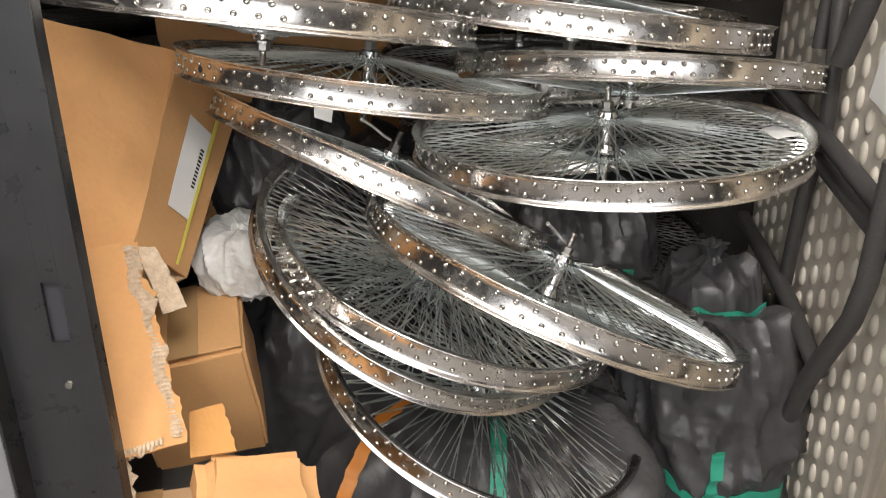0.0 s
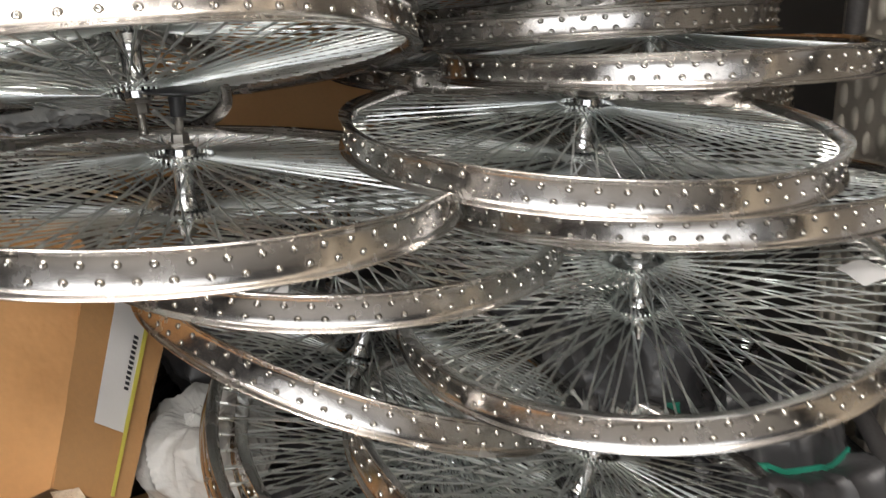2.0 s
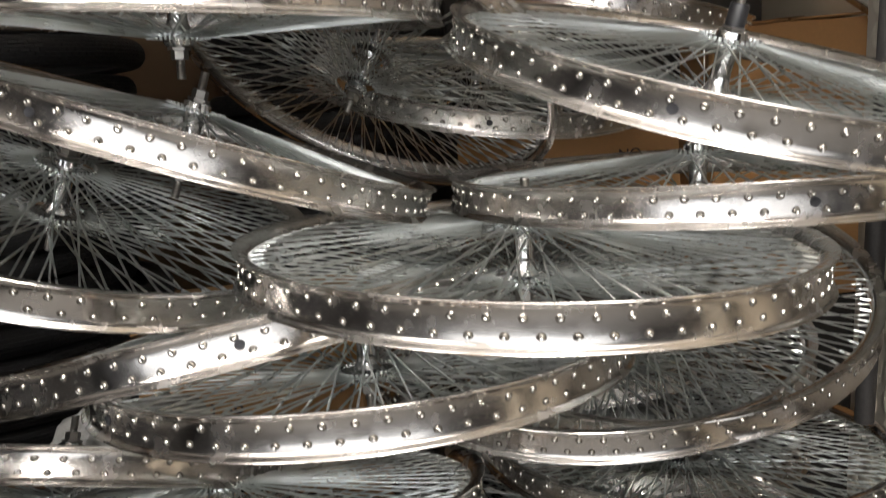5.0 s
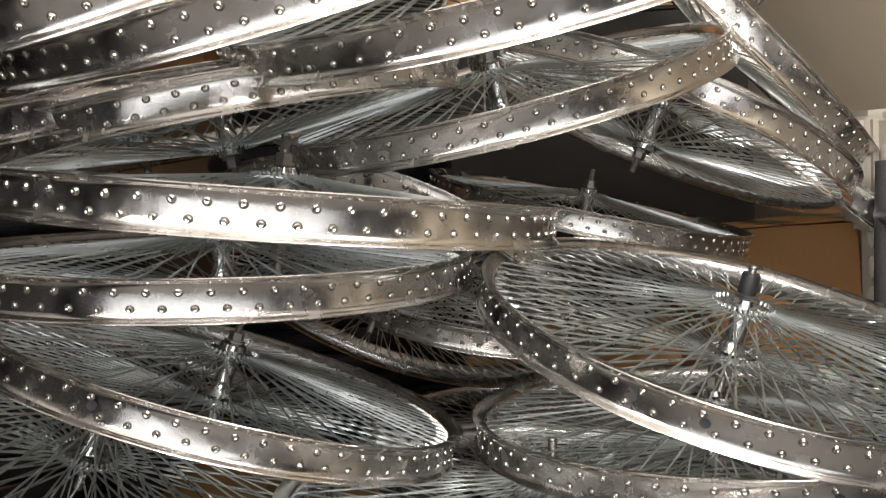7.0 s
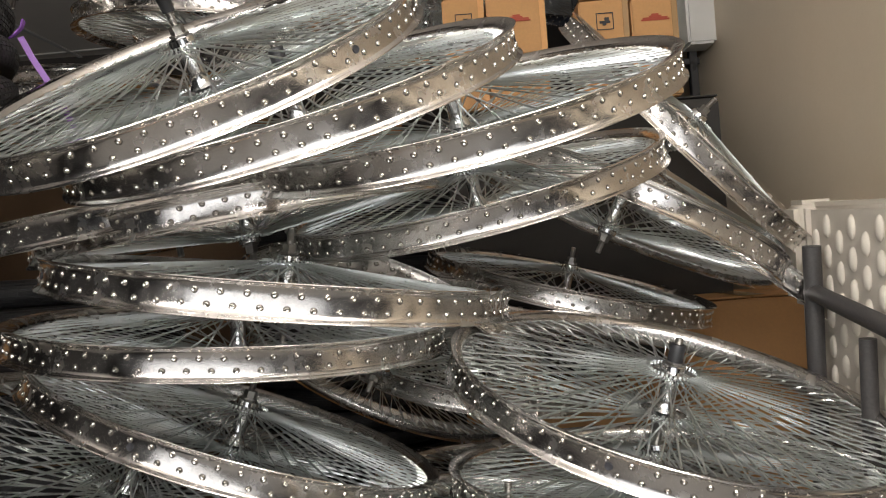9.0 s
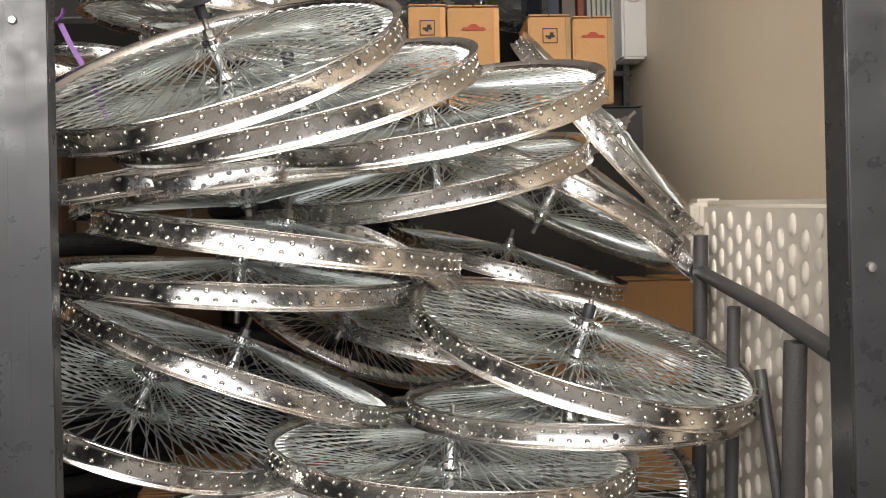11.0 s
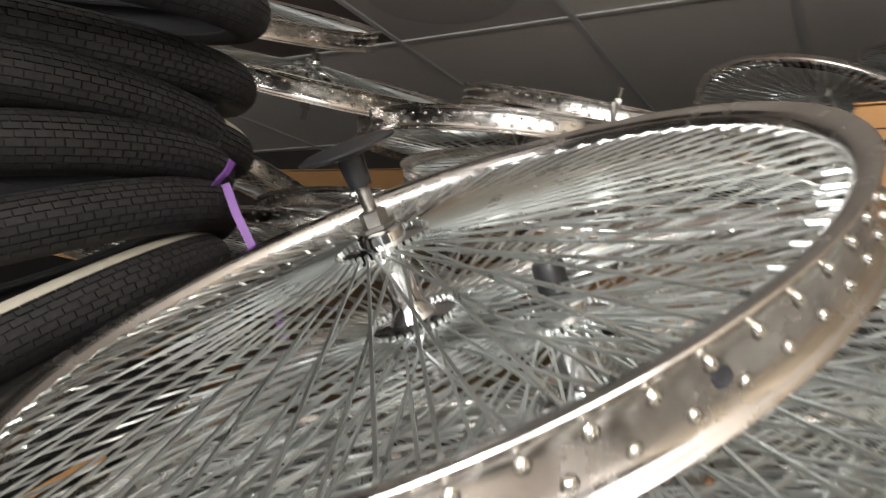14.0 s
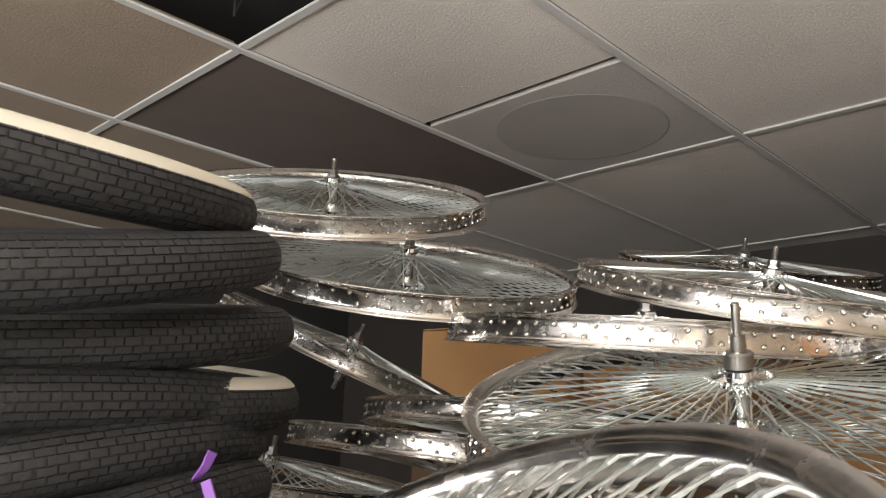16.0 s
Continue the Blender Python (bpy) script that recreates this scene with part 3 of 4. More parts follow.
def carton(x, y, z, sx, sy, sz, turn, label, mat=None, tape=True, sag=0.004):
    """A closed carton, its floor's middle at x, y, z: body, top flaps with a seam, tape."""
    mat = mat or CARD
    base = thing("cardboard_box", pose(x, y, z, *turn), label, "cardboard box")
    bm = box(bmesh.new(), -sx / 2, -sy / 2, 0, sx / 2, sy / 2, sz, 0.004, 2)
    bmesh.ops.subdivide_edges(bm, edges=[e for e in bm.edges if e.calc_length() > 0.03], cuts=5, use_grid_fill=True)
    for v in bm.verts:
        v.co += Vector([noise.noise(v.co * 9 + Vector((k * 7 + x * 3, 0, 0))) for k in range(3)]) * sag
    part("body", bm, mat, base)
    for s in (-1, 1):
        part("top_flap", box(bmesh.new(), s * 0.002, -sy / 2 + 0.003, sz + 0.003, s * (sx / 2 - 0.002), sy / 2 - 0.003, sz + 0.007, 0.001), mat, base, "", False)
    if tape:
        part("tape", box(bmesh.new(), -0.025, -sy / 2 - 0.003, sz + 0.008, 0.025, sy / 2 + 0.003, sz + 0.009), TAPE_BROWN, base, "brown packing tape", False)
    return base



# leaning box with the paper label, its torn front hanging open
lean_box = thing("cardboard_box", Matrix(), "torn open brown cardboard box leaning beside the wheels", "cardboard box")
A1, B1, C1, D1 = (-0.600, 1.060, 0.800), (-0.410, 1.237, 0.712), (-0.432, 1.024, 0.480), (-0.520, 0.930, 0.490)
E1, F1 = (-0.345, 1.290, 0.606), (-0.386, 1.073, 0.408)
part("front_panel", patch((A1, B1, C1, D1), 0.005, 24, 0.012, 7.0), CARD_LIGHT, lean_box, "dented pale front panel")
part("side_panel", patch((B1, E1, F1, C1), 0.005, 16, 0.003, 5.0), CARD, lean_box)
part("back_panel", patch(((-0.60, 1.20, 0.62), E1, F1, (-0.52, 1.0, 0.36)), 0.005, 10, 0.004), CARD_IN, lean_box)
part("torn_flap", patch(((-0.505, 0.925, 0.500), (-0.405, 0.995, 0.492), (-0.318, 0.842, 0.285), (-0.420, 0.760, 0.300)), 0.006, 44, 0.012, 9.0, 0.16, 3.0), CARD_LIGHT, lean_box, "flap with a ragged torn edge")
part("torn_strip", patch(((-0.432, 1.020, 0.478), (-0.405, 1.035, 0.470), (-0.352, 0.985, 0.405), (-0.385, 0.972, 0.400)), 0.004, 16, 0.010, 14.0, 0.25, 5.0), CARD_TORN, lean_box, "pale torn strip")
part("lower_flap", patch(((-0.43, 0.79, 0.30), (-0.38, 0.82, 0.285), (-0.35, 0.745, 0.17), (-0.42, 0.72, 0.17)), 0.006, 24, 0.01, 12.0, 0.4, 11.0), CARD_TORN, lean_box, "frayed lower flap")


def torn_band(a, b, across, toward, width, seed, flutes=46):
    """A ragged strip of bare corrugation along the edge from a to b; across: into the sheet; toward: the side it lies on."""
    a, b, across, toward = Vector(a), Vector(b), Vector(across).normalized(), Vector(toward).normalized()
    bm = bmesh.new()
    rows = []
    n = flutes * 4
    for i in range(n + 1):
        v = i / n
        w_in = width * (0.75 + 0.6 * noise.noise(Vector((v * 7, seed, 0))) + 0.3 * noise.noise(Vector((v * 40, seed, 3))))
        w_out = width * (0.35 + 0.8 * noise.noise(Vector((v * 8, seed, 5))) + 0.3 * noise.noise(Vector((v * 45, seed, 9))))
        rise = toward * (0.010 + 0.0018 * math.sin(2 * math.pi * v * flutes))
        p = a.lerp(b, v)
        rows.append([bm.verts.new(p + across * w_in + toward * 0.006), bm.verts.new(p + across * w_in * 0.5 + rise), bm.verts.new(p + rise), bm.verts.new(p - across * w_out + toward * 0.007),
                     bm.verts.new(p - across * w_out - toward * 0.002), bm.verts.new(p + across * w_in - toward * 0.002)])
    for p, q in zip(rows, rows[1:]):
        for k in range(6):
            bm.faces.new((p[k], p[(k + 1) % 6], q[(k + 1) % 6], q[k]))
    bm.faces.new(rows[0])
    bm.faces.new(rows[-1])
    return bm


part("torn_edge", torn_band((-0.418, 0.978, 0.490), (-0.338, 0.838, 0.290), (-0.8, -0.5, 0.1), (0.46, -0.58, 0.67), 0.016, 2.0), CARD_TORN, lean_box, "frayed corrugated edge")
part("torn_edge", torn_band((-0.352, 0.820, 0.292), (-0.415, 0.768, 0.298), (0.0, 0.3, 0.7), (0.46, -0.58, 0.67), 0.010, 7.0, 16), CARD_TORN, lean_box, "frayed corrugated edge")


def on_side(u, v, lift):
    """A place on the box's labelled side: u across, v down."""
    b, e, f, c = [Vector(p) for p in (B1, E1, F1, C1)]
    nor = (e - b).cross(c - b).normalized()
    if nor.y > 0:
        nor = -nor
    return b.lerp(e, u).lerp(c.lerp(f, u), v) + nor * lift


part("paper_label", patch((on_side(0.34, 0.24, 0.006), on_side(0.74, 0.24, 0.006), on_side(0.74, 0.74, 0.006), on_side(0.34, 0.74, 0.006)), 0.001, 6, 0.001), PAPER, lean_box, "white paper label")
part("yellow_strap", patch((on_side(0.70, 0.12, 0.0085), on_side(0.745, 0.12, 0.0085), on_side(0.745, 0.98, 0.0085), on_side(0.70, 0.98, 0.0085)), 0.001, 6, 0.001), TAPE_YELLOW, lean_box, "thin yellow tape line")
for k in range(11):
    v0 = 0.36 + k * 0.021
    part("print_bar", patch((on_side(0.60, v0, 0.0085), on_side(0.655, v0, 0.0085), on_side(0.655, v0 + 0.012, 0.0085), on_side(0.60, v0 + 0.012, 0.0085)), 0.0004, 1, 0.0), INK, lean_box, "", False)


def oriented_carton(corner, left, back, size, label, mat, name="cardboard_box", taped=True, flapped=True):
    """A carton hung from its near top right corner; left and back give its turn."""
    ex = Vector(left).normalized()
    ey = (Vector(back) - ex * Vector(back).dot(ex)).normalized()
    ez = ex.cross(ey)
    if ez.z > 0:
        ez = -ez
    m = Matrix.Translation(corner) @ Matrix((ex, ey, ez)).transposed().to_4x4()
    base = thing(name, m if m.determinant() > 0 else Matrix.Translation(corner), label, "cardboard box")
    bm = box(bmesh.new(), 0, 0, 0, *size, 0.006 if flapped else 0.02, 3)
    bmesh.ops.subdivide_edges(bm, edges=[e for e in bm.edges if e.calc_length() > 0.03], cuts=6, use_grid_fill=True)
    for v in bm.verts:
        v.co += Vector([noise.noise(v.co * 13 + Vector((k * 7, 3, 0))) for k in range(3)]) * (0.004 if flapped else 0.013)
    if m.determinant() <= 0:
        bm.transform(Matrix((ex, ey, ez)).transposed().to_4x4())
    part("body", bm, mat, base)
    fx, fy, fz = size
    flaps = [box(bmesh.new(), x0, 0.004, -0.0065, x1, fy - 0.004, -0.003, 0.001) for x0, x1 in ((0.003, fx / 2 - 0.002), (fx / 2 + 0.002, fx - 0.003))] + [box(bmesh.new(), fx / 2 - 0.022, 0.002, -0.0080, fx / 2 + 0.022, fy - 0.002, -0.0068)]
    for nm, fb, fm in zip(("top_flap", "top_flap", "tape"), flaps, (mat, mat, TAPE_BROWN)):
        if m.determinant() <= 0:
            fb.transform(Matrix((ex, ey, ez)).transposed().to_4x4())
        if flapped and (taped or nm != "tape"):
            part(nm, fb, fm, base, "", False)
    return base


b2 = oriented_carton((-0.293, 1.009, 0.323), (-0.105, -0.027, -0.011), (-0.02, 0.156, 0.035), (0.17, 0.18, 0.20), "brown cardboard box with creased corners below the leaning box", CARD)
b3 = oriented_carton((-0.185, 0.905, 0.235), (-0.134, -0.035, 0.02), (0.02, -0.2, -0.03), (0.15, 0.22, 0.26), "pale cardboard box with a torn top edge", CARD_LIGHT, taped=False, flapped=False)
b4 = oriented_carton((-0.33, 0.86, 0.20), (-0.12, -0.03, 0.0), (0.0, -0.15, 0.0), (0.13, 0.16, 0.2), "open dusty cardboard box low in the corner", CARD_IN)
flap = tagged(part("cardboard_scrap", patch(((-0.345, 0.905, 0.285), (-0.30, 0.92, 0.29), (-0.272, 0.875, 0.245), (-0.335, 0.86, 0.245)), 0.004, 12, 0.006, 14.0, 0.2, 2.0), ORANGE_CARD, None), "torn scrap of orange-brown cardboard on the boxes", "cardboard scrap")

# big boxes behind the pile
rc = carton(-0.385, 1.98, 0.42, 0.52, 0.36, 0.50, (0, 0, 4), "large brown cardboard box with marker writing behind the wheels", CARD)
words("R:C", 0.045, INK, rc, pose(-0.13, -0.186, 0.32, 90, 0, 0) @ pose(0, 0, 0, 0, 0, 90))
words("16", 0.045, INK, rc, pose(-0.075, -0.186, 0.325, 90, 0, 0) @ pose(0, 0, 0, 0, 0, 90))
carton(-0.37, 2.0, GROUND, 0.50, 0.36, 0.632, (0, 0, 2), "brown cardboard box at the bottom of the stack", CARD)
wk = carton(0.27, 2.13, 0.78, 0.46, 0.30, 0.44, (0, 0, -3), "brown cardboard box with faint print behind the wheels", CARD)
words("G.W.", 0.03, INK, wk, pose(-0.12, -0.156, 0.36, 90, 0, 0))
words("NO.", 0.03, INK, wk, pose(0.13, -0.156, 0.39, 90, 0, 0))
words("KGS", 0.03, INK, wk, pose(0.14, -0.156, 0.30, 90, 0, 0))
carton(0.27, 2.13, GROUND, 0.50, 0.34, 0.99, (0, 0, 0), "tall carton coloured as shade behind the wheels", DARK, False)
carton(0.665, 1.98, 0.87, 0.30, 0.28, 0.53, (0, 0, 0), "plain cardboard carton against the wall", CARD)
carton(0.665, 1.98, GROUND, 0.31, 0.29, 1.08, (0, 0, 0), "carton coloured as shade on the floor against the wall", DARK, False)


def printed_box(x0, x1, z, top, mark, label):
    """A small carton whose printed front stands at y = 2.05; mark: the framed black print, else the red one."""
    w, h = x1 - x0, top - z
    base = carton((x0 + x1) / 2, 2.05 + 0.085, z, w - 0.003, 0.17, h - 0.008, (0, 0, 0), label, CARD, False, 0.002)
    f = -0.085 - 0.004
    bm = bmesh.new()
    if mark:
        s, c = 0.021, h * 0.80 - 0.012
        for a, b, d, e in ((-s, -s, s, -s + 0.0022), (-s, s - 0.0022, s, s), (-s, -s + 0.0023, -s + 0.0022, s - 0.0023), (s - 0.0022, -s + 0.0023, s, s - 0.0023), (-0.013, -0.005, 0.013, 0.001), (-0.001, 0.0012, 0.010, 0.009), (-0.006, -0.010, 0.003, -0.0052)):
            box(bm, a, f - 0.001, c + b, d, f, c + e)
        part("printed_frame", bm, INK, base, "black printed mark in a frame", False)
    else:
        for k, hw in enumerate((0.034, 0.030, 0.015, 0.009)):
            box(bm, -hw, f - 0.001, h * 0.74 + k * 0.0042, hw, f, h * 0.74 + k * 0.0042 + 0.004)
        part("red_print", bm, RED_INK, base, "dark red printed mark", False)
    part("tape", box(bmesh.new(), w / 2 - 0.017, f + 0.0006, 0.004, w / 2 - 0.003, f + 0.0026, h - 0.012), TAPE_BROWN if x0 > 0.3 else CARD_LIGHT, base, "strip along the box edge", False)
    return base


printed_box(0.040, 0.147, 1.89, 2.175, True, "small cardboard box with a framed black mark on the back stack")
printed_box(0.148, 0.296, 1.89, 2.172, False, "small cardboard box with a dark red print on the back stack")
printed_box(0.374, 0.497, 1.89, 2.145, True, "small cardboard box with a framed black mark near the wall")
printed_box(0.499, 0.615, 1.89, 2.140, False, "small cardboard box with a dark red print near the wall")
carton(0.36, 2.34, 1.24, 0.66, 0.62, 0.635, (0, 0, 0), "large carton coloured as shade under the printed boxes", DARK, False)


# ---- black sacks with straps ----
def sack(x, y, z, a, b, c, turn, label, seed, straps=()):
    """A tied sack of soft goods; straps: (axis, offset, width, material)."""
    base = thing("black_sack", pose(x, y, z, 0, 0, turn), label, "sack", "black sacks of stock")

    def surface(d):
        r = (abs(d.x / a) ** 2.6 + abs(d.y / b) ** 2.6 + abs(d.z / c) ** 2.6) ** (-1 / 2.6)
        q = d * 2.2 + Vector((seed, seed * 0.7, 0))
        f = 0.08 * noise.noise(q) - 0.10 * abs(noise.noise(Vector((d.x * 3.0 + seed, d.y * 4.2, d.z * 1.1)))) - 0.03 * abs(noise.noise(Vector((d.x * 7 + seed, d.y * 7, d.z * 1.8 + 4)))) - 0.025 * abs(noise.noise(Vector((d.x * 5, d.y * 5 + seed, d.z * 13))))
        for k, (lift, sx, sz) in enumerate(((0.08, 1.6, 0.6), (0.05, 3.2, 0.9), (0.02, 6.5, 1.6))):
            fold = 1 - abs(noise.noise(Vector((d.x * sx + seed + 3 * k, d.y * sx - d.z * 1.3, d.z * sz + d.x * 1.1))))
            f += lift * (fold ** 4 - 0.35)
        f -= 0.30 * max(0.0, d.z) ** 3 + 0.16 * math.exp(-((d.z - 0.88) / 0.05) ** 2)
        return d * (r * (1 + f))

    bm = bmesh.new()
    bmesh.ops.create_uvsphere(bm, u_segments=170, v_segments=110, radius=1)
    for v in bm.verts:
        v.co = surface(v.co.normalized())
    part("bag", bm, BAG, base)
    if c > 0.1:
        top = surface(Vector((0, 0, 1))).z
        nb = lathe(bmesh.new(), [(0.026, top - 0.012), (0.013, top + 0.004), (0.016, top + 0.016), (0.024, top + 0.026), (0.014, top + 0.022), (0.004, top + 0.012)], 22)
        for k, v in enumerate(nb.verts):
            v.co.x *= 1 + 0.22 * math.sin((k // 6) * 2.4 + seed)
            v.co.y *= 1 + 0.22 * math.sin((k // 6) * 2.4 + seed)
        part("gathered_neck", nb, BAG, base)
    for axis, off, width, mat, *arc in straps:
        pts = []
        t0, t1 = [radians(a) for a in (arc or (0, 360))]
        for k in range(61):
            t = t0 + (t1 - t0) * k / 60
            d = Vector((math.cos(t), math.sin(t), off)) if axis == "z" else Vector((math.cos(t), off, math.sin(t))) if axis == "y" else Vector((off, math.cos(t), math.sin(t)))
            p = surface(d.normalized())
            pts.append(p * 1.012)
        part("strap", ribbon(bmesh.new(), pts, width, {"z": (0, 0, 1), "y": (0, 1, 0), "x": (1, 0, 0)}[axis]), mat, base, mat.name.replace("_", " "))
    return base


sack(0.455, 1.28, 0.10, 0.145, 0.20, 0.36, 10, "bulging black plastic sack tied with green straps", 2.0, (("z", 1.85, 0.012, GREEN), ("z", -0.55, 0.02, GREEN), ("x", -0.30, 0.022, GREEN, 186, 232)))
sack(0.25, 1.48, 0.33, 0.15, 0.16, 0.16, 0, "black plastic sack with a green strap under the wheels", 5.0, (("x", 0.5, 0.02, GREEN, 190, 250),))
sack(0.06, 1.30, -0.05, 0.36, 0.30, 0.19, -8, "wide wrinkled black sack with straps under the wheels", 9.0, (("x", 0.18, 0.026, GREEN, 120, 190), ("x", -0.72, 0.024, ORANGE, 100, 200)))
sack(-0.10, 1.08, -0.12, 0.22, 0.16, 0.13, 12, "low black plastic sack with a green strap", 13.0, (("x", -0.45, 0.02, GREEN),))
sack(-0.30, 1.40, 0.50, 0.13, 0.13, 0.16, 0, "black plastic sack behind the leaning box", 17.0)
sack(-0.26, 1.42, 0.10, 0.2, 0.2, 0.26, 0, "black plastic sack low between boxes and wheels", 21.0)
sack(0.02, 1.62, 0.25, 0.30, 0.2, 0.42, 0, "tall black sack at the back of the pile", 25.0)
film_bag = sack(-0.325, 1.20, 0.40, 0.085, 0.09, 0.07, 0, "crumpled milky polythene bag between the boxes", 33.0)
rear_bag = sack(-0.47, 1.37, 0.88, 0.11, 0.075, 0.075, 20, "crumpled milky polythene bag behind the wheels", 41.0)
for bag in (film_bag, rear_bag):
    bag.name = "polythene_bag"
    bag.children[0].data.materials[0] = POLY


# ---- folding table on end with a woven-look top ----
def folding_table():
    base = thing("folding_table", Matrix.Translation((0.605, 1.25, GROUND)) @ pose(0, 0, 0, 3.4, 0, -3), "beige moulded weave folding table with dark tube legs", "folding table")
    y0, y1, h = -0.295, 0.335, 1.785
    bm = box(bmesh.new(), 0.0, y0, 0.0, 0.045, y1, h, 0.012, 3)
    part("table_top", bm, RATTAN, base)
    bm = bmesh.new()
    for j in range(14):
        for i in range(37):
            yy, zz = y0 + 0.035 + j * 0.0425, 0.05 + (i + (0.5 if j % 2 else 0.0)) * 0.0465
            if yy > y1 - 0.03:
                continue
            bmesh.ops.create_icosphere(bm, subdivisions=2, radius=1, matrix=Matrix.Translation((-0.001, yy, zz)) @ Matrix.Diagonal((0.006, 0.0105, 0.0185, 1)))
    ob = part("weave", bm, RATTAN_HI, base, "raised cream weave pattern")
    ob["kind"] = "stuff"
    t = -0.032

    def pipe(name, pts, r=0.0135):
        part(name, tube(bmesh.new(), pts, r, 12), BLACK_TUBE, base)

    z = GROUND
    pipe("cross_tube", [(t, 0.20, 1.43 - z), (t, -0.12, 1.40 - z), (t, -0.33, 1.37 - z)])
    pipe("edge_tube", [(t, 0.19, 1.50 - z), (t, 0.20, 1.2 - z), (t, 0.21, 0.80 - z)])
    pipe("leg_tube", [(t - 0.01, -0.235, 1.37 - z), (t - 0.01, -0.225, 1.0 - z), (t - 0.01, -0.06, 0.70 - z)], 0.0155)
    pipe("inner_tube", [(t, 0.02, 1.385 - z), (t, 0.03, 1.1 - z), (t, 0.05, 0.70 - z)], 0.011)
    pipe("brace_tube", [(t, -0.09, 1.30 - z), (t, -0.16, 1.12 - z), (t, -0.22, 0.95 - z)], 0.009)
    pipe("rail_tube", [(t - 0.005, 0.24, 0.62 - z), (t - 0.005, -0.02, 0.585 - z), (t - 0.005, -0.30, 0.54 - z)], 0.0135)
    pipe("lower_rail_tube", [(t + 0.002, 0.24, 0.575 - z), (t + 0.002, -0.29, 0.50 - z)], 0.012)
    pipe("upright_tube", [(t + 0.006, 0.02, 0.80 - z), (t + 0.006, -0.01, 0.60 - z), (t + 0.006, 0.03, 0.46 - z), (t + 0.006, 0.05, 0.26 - z)], 0.012)
    pipe("slanted_tube", [(t - 0.008, 0.26, 0.34 - z), (t - 0.008, -0.02, 0.30 - z), (t - 0.008, -0.17, 0.255 - z)], 0.014)
    pipe("bent_leg_tube", [(t - 0.018, -0.275, 0.62 - z), (t - 0.018, -0.27, 0.46 - z), (t - 0.018, -0.25, 0.39 - z), (t - 0.018, -0.16, 0.24 - z), (t - 0.018, -0.10, 0.10 - z)], 0.0145)
    for yy in (0.30, -0.26):
        bm = bmesh.new()
        lathe(bm, [(0.0, 0.004), (0.011, 0.004), (0.012, 0.0), (0.012, -0.004), (0.0, -0.004)], 16, False, pose(-0.002, yy, h - 0.035, 0, -90, 0))
        part("bolt_hole", bm, BLACK_PLASTIC, base, "dark bolt recess")
    part("corner_cap", box(bmesh.new(), -0.022, 0.27, h - 0.17, 0.05, 0.345, h + 0.004, 0.014, 3), RATTAN, base)
    for yy, zz, w, hh, rot in ((-0.145, 0.69 - z, 0.085, 0.085, 12), (-0.175, 0.765 - z, 0.07, 0.06, 30)):
        ob = part("paper_label", box(bmesh.new(), -0.001, -w / 2, -hh / 2, 0.0, w / 2, hh / 2), PAPER, base, "white paper sticker", False)
        ob.matrix_local = pose(-0.0105, yy, zz, rot, 0, 0)
    return base


folding_table()


# ---- steel rack uprights ----
def left_upright():
    base = thing("rack_upright", pose(-0.375, 0.75, GROUND, 0, 0, 0), "black painted steel rack upright with a slot", "rack upright", "rack uprights")
    h = CEIL - GROUND - 0.25
    zs = 0.503 - GROUND
    for x0, z0, x1, z1 in ((-0.024, 0, 0.0, h), (-0.10, 0, -0.044, h), (-0.0439, 0, -0.0241, zs - 0.034), (-0.0439, zs + 0.034, -0.0241, h)):
        part("plate_strip", box(bmesh.new(), x0, 0, z0, x1, 0.003, z1), BLACK_STEEL, base, "", False)
    # Black sheet in place of the shade inside the slot.
    part("slot_backing", box(bmesh.new(), -0.060, 0.006, zs - 0.06, -0.004, 0.008, zs + 0.06), INK, base, "", False)
    part("inner_return", box(bmesh.new(), -0.003, 0.0035, 0, 0.0, 0.022, h, 0.001), BLACK_STEEL, base, "", False)
    part("outer_return", box(bmesh.new(), -0.104, -0.03, 0, -0.1005, 0.045, h, 0.001), BLACK_STEEL, base, "", False)
    part("side_rail", box(bmesh.new(), -0.17, -0.028, 0, -0.1045, -0.024, h, 0.001), GREY_STEEL, base, "grey steel side rail", False)
    for zz in (zs - 0.085, 1.75 - GROUND):
        part("bolt", lathe(bmesh.new(), [(0.0, 0.003), (0.004, 0.0025), (0.005, 0.0), (0.0, 0.0)], 12, False, pose(-0.035, -0.0005, zz, 90, 0, 0)), ZINC, base)
    return base


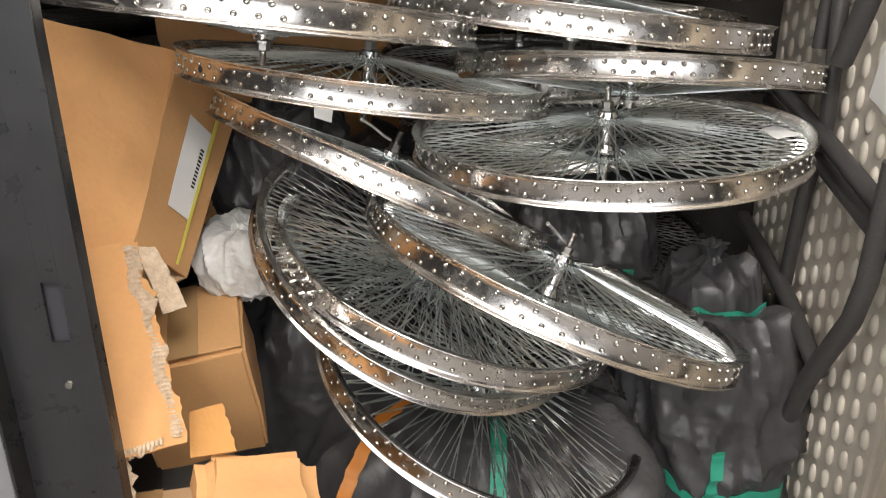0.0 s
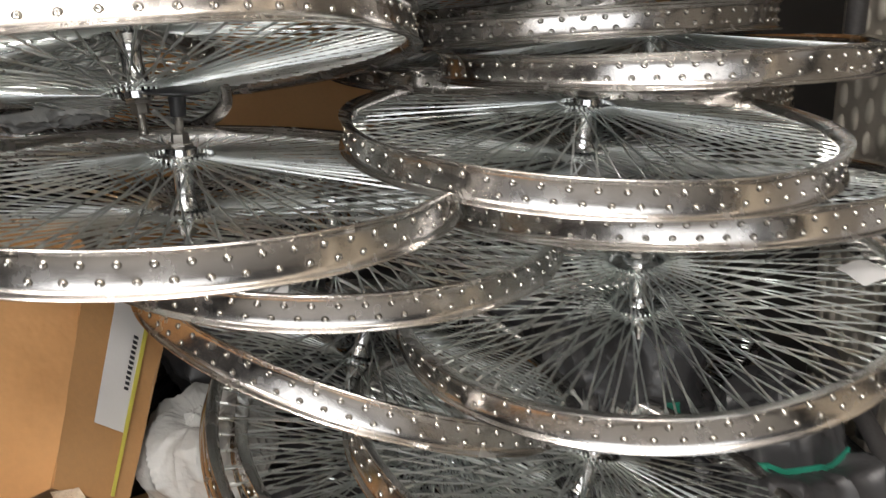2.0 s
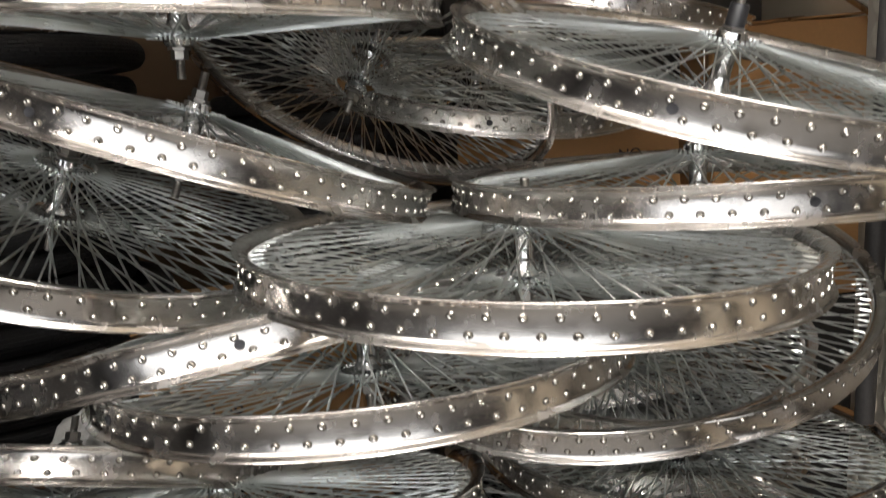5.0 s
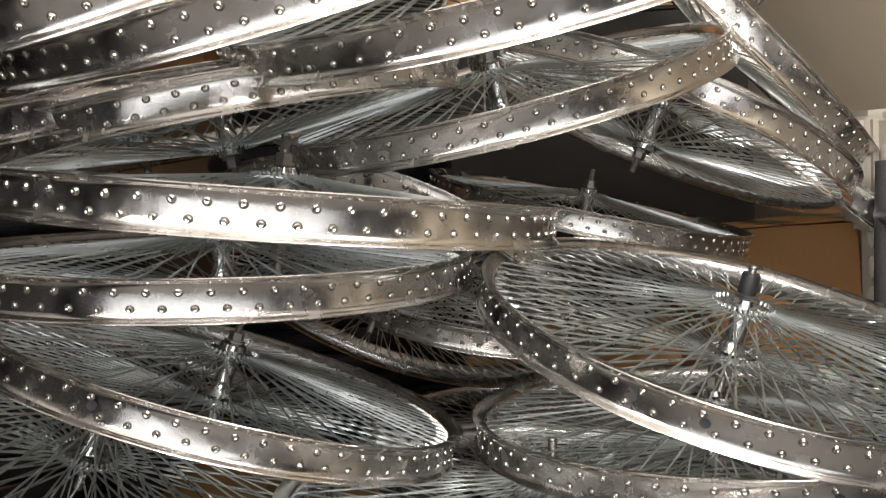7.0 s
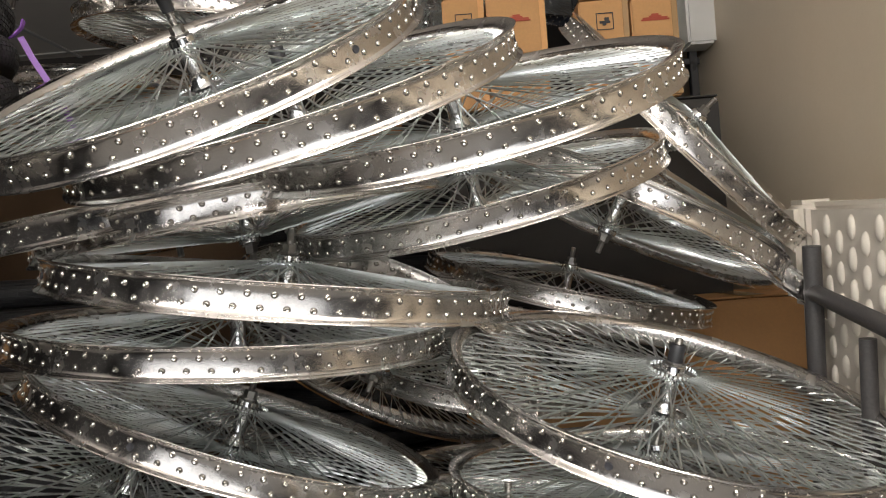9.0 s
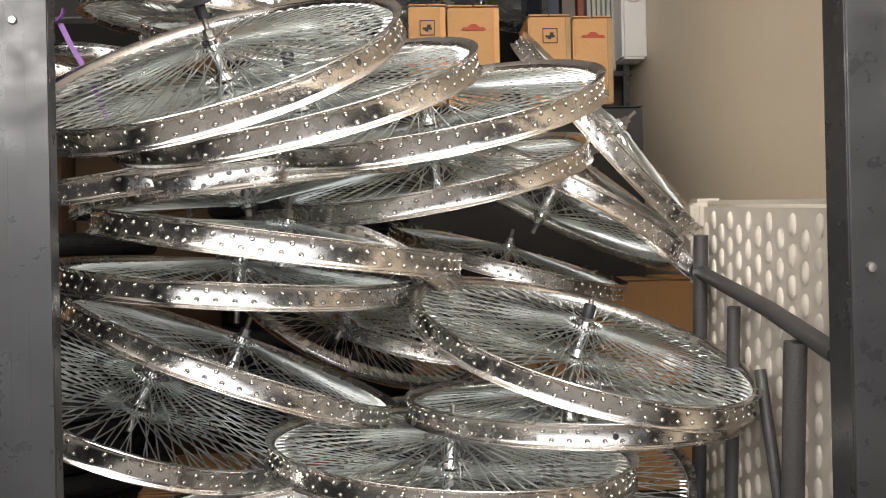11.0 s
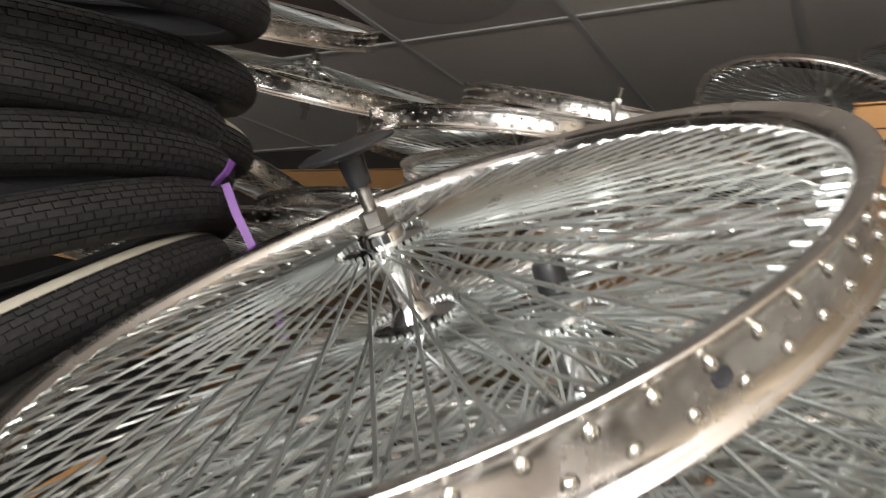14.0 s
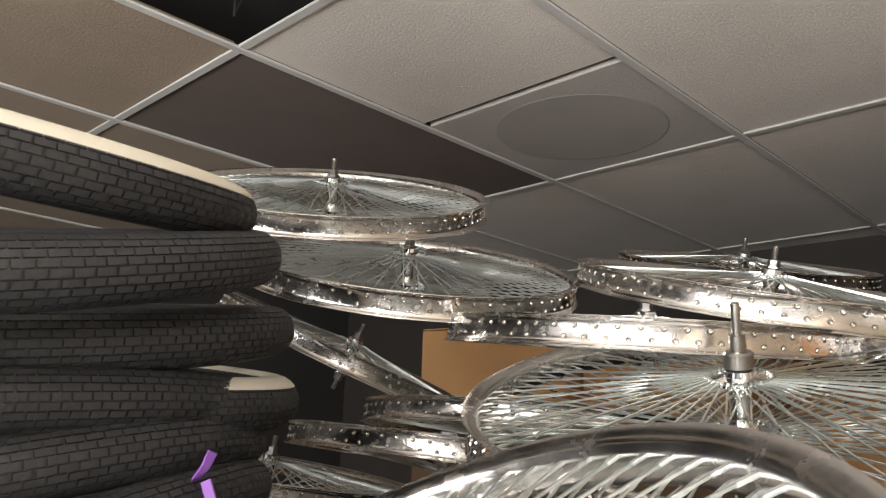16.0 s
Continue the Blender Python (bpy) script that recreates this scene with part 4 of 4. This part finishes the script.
def right_upright():
    base = thing("rack_upright", pose(0.508, 0.72, GROUND, 0, 0, 0), "black slotted steel rack upright with bright worn edges", "rack upright", "rack uprights")
    h = CEIL - GROUND - 0.25
    part("front_plate", box(bmesh.new(), 0.0, 0, 0, 0.052, 0.004, h, 0.001), BLACK_STEEL, base, "", False)
    part("inner_return", box(bmesh.new(), 0.0, 0.0045, 0, 0.003, 0.05, h, 0.001), BLACK_STEEL, base, "", False)
    part("bright_edge", box(bmesh.new(), 0.053, -0.002, 0, 0.055, 0.01, h), ZINC, base, "worn bright steel edge", False)
    bm = bmesh.new()
    box(bm, 0.058, 0.012, 0, 0.088, 0.016, h)
    part("slotted_strip", bm, BLACK_STEEL, base, "", False)
    part("round_rail", tube(bmesh.new(), [(0.08, 0.0, 0), (0.08, 0.0, h)], 0.007, 12), BLACK_GLOSS, base, "glossy black round rail")
    for k in range(int(h / 0.115)):
        part("clip", box(bmesh.new(), 0.062, -0.010, 0.05 + k * 0.115, 0.098, 0.008, 0.062 + k * 0.115, 0.002), BLACK_STEEL, base, "", False)
    part("outer_plate", box(bmesh.new(), 0.105, 0.004, 0, 0.20, 0.008, h, 0.001), BLACK_STEEL, base, "", False)
    part("second_edge", box(bmesh.new(), 0.117, 0.0, 0, 0.1185, 0.0039, h), ZINC, base, "", False)
    part("bolt", lathe(bmesh.new(), [(0.0, 0.004), (0.005, 0.0035), (0.0065, 0.0), (0.0, 0.0)], 14, False, pose(0.022, -0.0005, 1.46 - GROUND, 90, 0, 0)), ZINC, base, "bright bolt head")
    return base


left_upright()
right_upright()

carton(-1.45, 2.95, 1.95, 0.50, 0.40, 0.32, (0, 0, 8), "brown cardboard box high on the back stack", CARD)
carton(-0.92, 3.05, 1.88, 0.48, 0.40, 0.36, (0, 0, -4), "brown cardboard box behind the wheels at the back", CARD)
carton(-0.40, 3.20, 1.74, 0.50, 0.40, 0.34, (0, 0, 3), "plain cardboard box under the ceiling at the back", CARD)
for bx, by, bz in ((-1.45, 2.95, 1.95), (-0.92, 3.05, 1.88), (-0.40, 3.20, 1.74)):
    carton(bx, by, GROUND, 0.52, 0.44, bz - GROUND - 0.012, (0, 0, 0), "tall carton coloured as shaded cardboard on the floor at the back", CARD_SHADED, False)
carton(-1.55, 2.10, 1.28, 0.42, 0.34, 0.52, (0, 0, 12), "brown cardboard box beside the tyres", CARD)
put_wheel(-1.20, 1.80, 1.86, 0.12, 0.08, 20, "chrome bicycle wheel low behind the tyres")
put_wheel(-0.92, 1.98, 1.91, 0.05, 0.10, 77, "chrome bicycle wheel in shade behind the tyres")
put_wheel(-0.80, 2.05, 1.965, 0.02, 0.06, 140, "chrome bicycle wheel in shade behind the tyres")

# ---- wall fixture ----
fix = thing("emergency_light", pose(0.848, 2.52, 2.29), "white wall fixture with a chrome lamp head", "wall light")
part("housing", box(bmesh.new(), -0.085, -0.05, -0.17, 0.0, 0.05, 0.17, 0.008, 2), WHITE_PLASTIC, fix)
bm = bmesh.new()
lathe(bm, [(0.0, 0.075), (0.018, 0.072), (0.032, 0.060), (0.042, 0.040), (0.045, 0.015), (0.045, 0.0), (0.0, 0.0)], 28, False, pose(-0.045, -0.05, 0.07, 90, 0, 0))
part("lamp_head", bm, HUBM, fix, "round chrome lamp head")
bm = bmesh.new()
lathe(bm, [(0.046, 0.012), (0.052, 0.010), (0.052, 0.0), (0.046, 0.0)], 28, True, pose(-0.045, -0.052, 0.07, 90, 0, 0))
part("bezel", bm, WHITE_PLASTIC, fix)

# ---- back shelving ----
shelf = thing("storage_shelf", pose(0.66, 2.62, GROUND), "dark metal storage shelf with upright boards at the back", "storage shelf")
for xx in (-0.14, 0.14):
    for yy in (-0.05, 0.35):
        part("post", box(bmesh.new(), xx - 0.012, yy - 0.012, 0, xx + 0.012, yy + 0.012, CEIL - GROUND - 0.05, 0.002), BLACK_STEEL, shelf, "", False)
for zz in (0.5, 1.1, 1.7, 2.3):
    part("shelf_board", box(bmesh.new(), -0.16, -0.06, zz, 0.16, 0.36, zz + 0.02, 0.002), BLACK_STEEL, shelf, "", False)



def upright_board(x, w, h, mat, label):
    base = thing("board", pose(x, 2.57, GROUND + 2.322), label, "board", "boards on the shelf")
    part("panel", box(bmesh.new(), -w / 2, 0.0, 0.0, w / 2, 0.33, h, 0.0015), mat, base, "", False)
    part("edge_band", box(bmesh.new(), -w / 2 - 0.0006, -0.003, 0.002, w / 2 + 0.0006, -0.0002, h - 0.002), mat, base, "", False)


upright_board(0.545, 0.050, 0.40, BOARD_BLUE, "dark blue binder standing on the shelf")
upright_board(0.605, 0.044, 0.52, BOARD_BROWN, "dull brown board standing on the shelf")
upright_board(0.647, 0.020, 0.54, BOARD_RED, "narrow red-brown board standing on the shelf")
for k in range(6):
    upright_board(0.676 + 0.017 * k, 0.011, 0.44 - 0.03 * (k % 3), BOARD_SAGE, "thin pale grey-green board standing on the shelf")

# ---- tags and scraps ----
def tag(name, x, y, z, w, h, turn, label):
    ob = part(name, patch(((-w / 2, -h / 2, 0), (w / 2, -h / 2, 0), (w / 2, h / 2, 0), (-w / 2, h / 2, 0)), 0.0006, 8, 0.004, 22.0, 0, x), PAPER, None)
    ob.matrix_world = pose(x, y, z, *turn)
    return tagged(ob, label, "paper tag")


tag("paper_tag", 0.475, 1.115, 0.60, 0.045, 0.04, (8, 0, 20), "small white paper tag caught in the spokes")
tag("paper_tag", 0.245, 1.22, 1.765, 0.06, 0.05, (-18, 10, -25), "white paper tag stuck between the spokes")
tag("paper_tag", -0.174, 1.13, 0.645, 0.028, 0.040, (60, 25, 35), "folded white paper scrap on the spokes")

# ---- purple ribbon on the tyres ----
rib = thing("ribbon", Matrix.Translation((-0.572, 1.262, 1.895)), "purple ribbon tied round the tyres", "ribbon")
part("tail", ribbon(bmesh.new(), [(0, 0, 0), (0.012, 0.006, -0.03), (0.028, 0.018, -0.065), (0.046, 0.032, -0.11), (0.060, 0.044, -0.16)], 0.009, (1, 0.6, 0)), PURPLE, rib)
part("bow", ribbon(bmesh.new(), [(-0.014, 0, 0.0), (-0.004, -0.006, 0.003), (0.004, -0.004, 0.012), (0.006, 0, 0.024)], 0.009, (0, 1, 0.3)), PURPLE, rib)
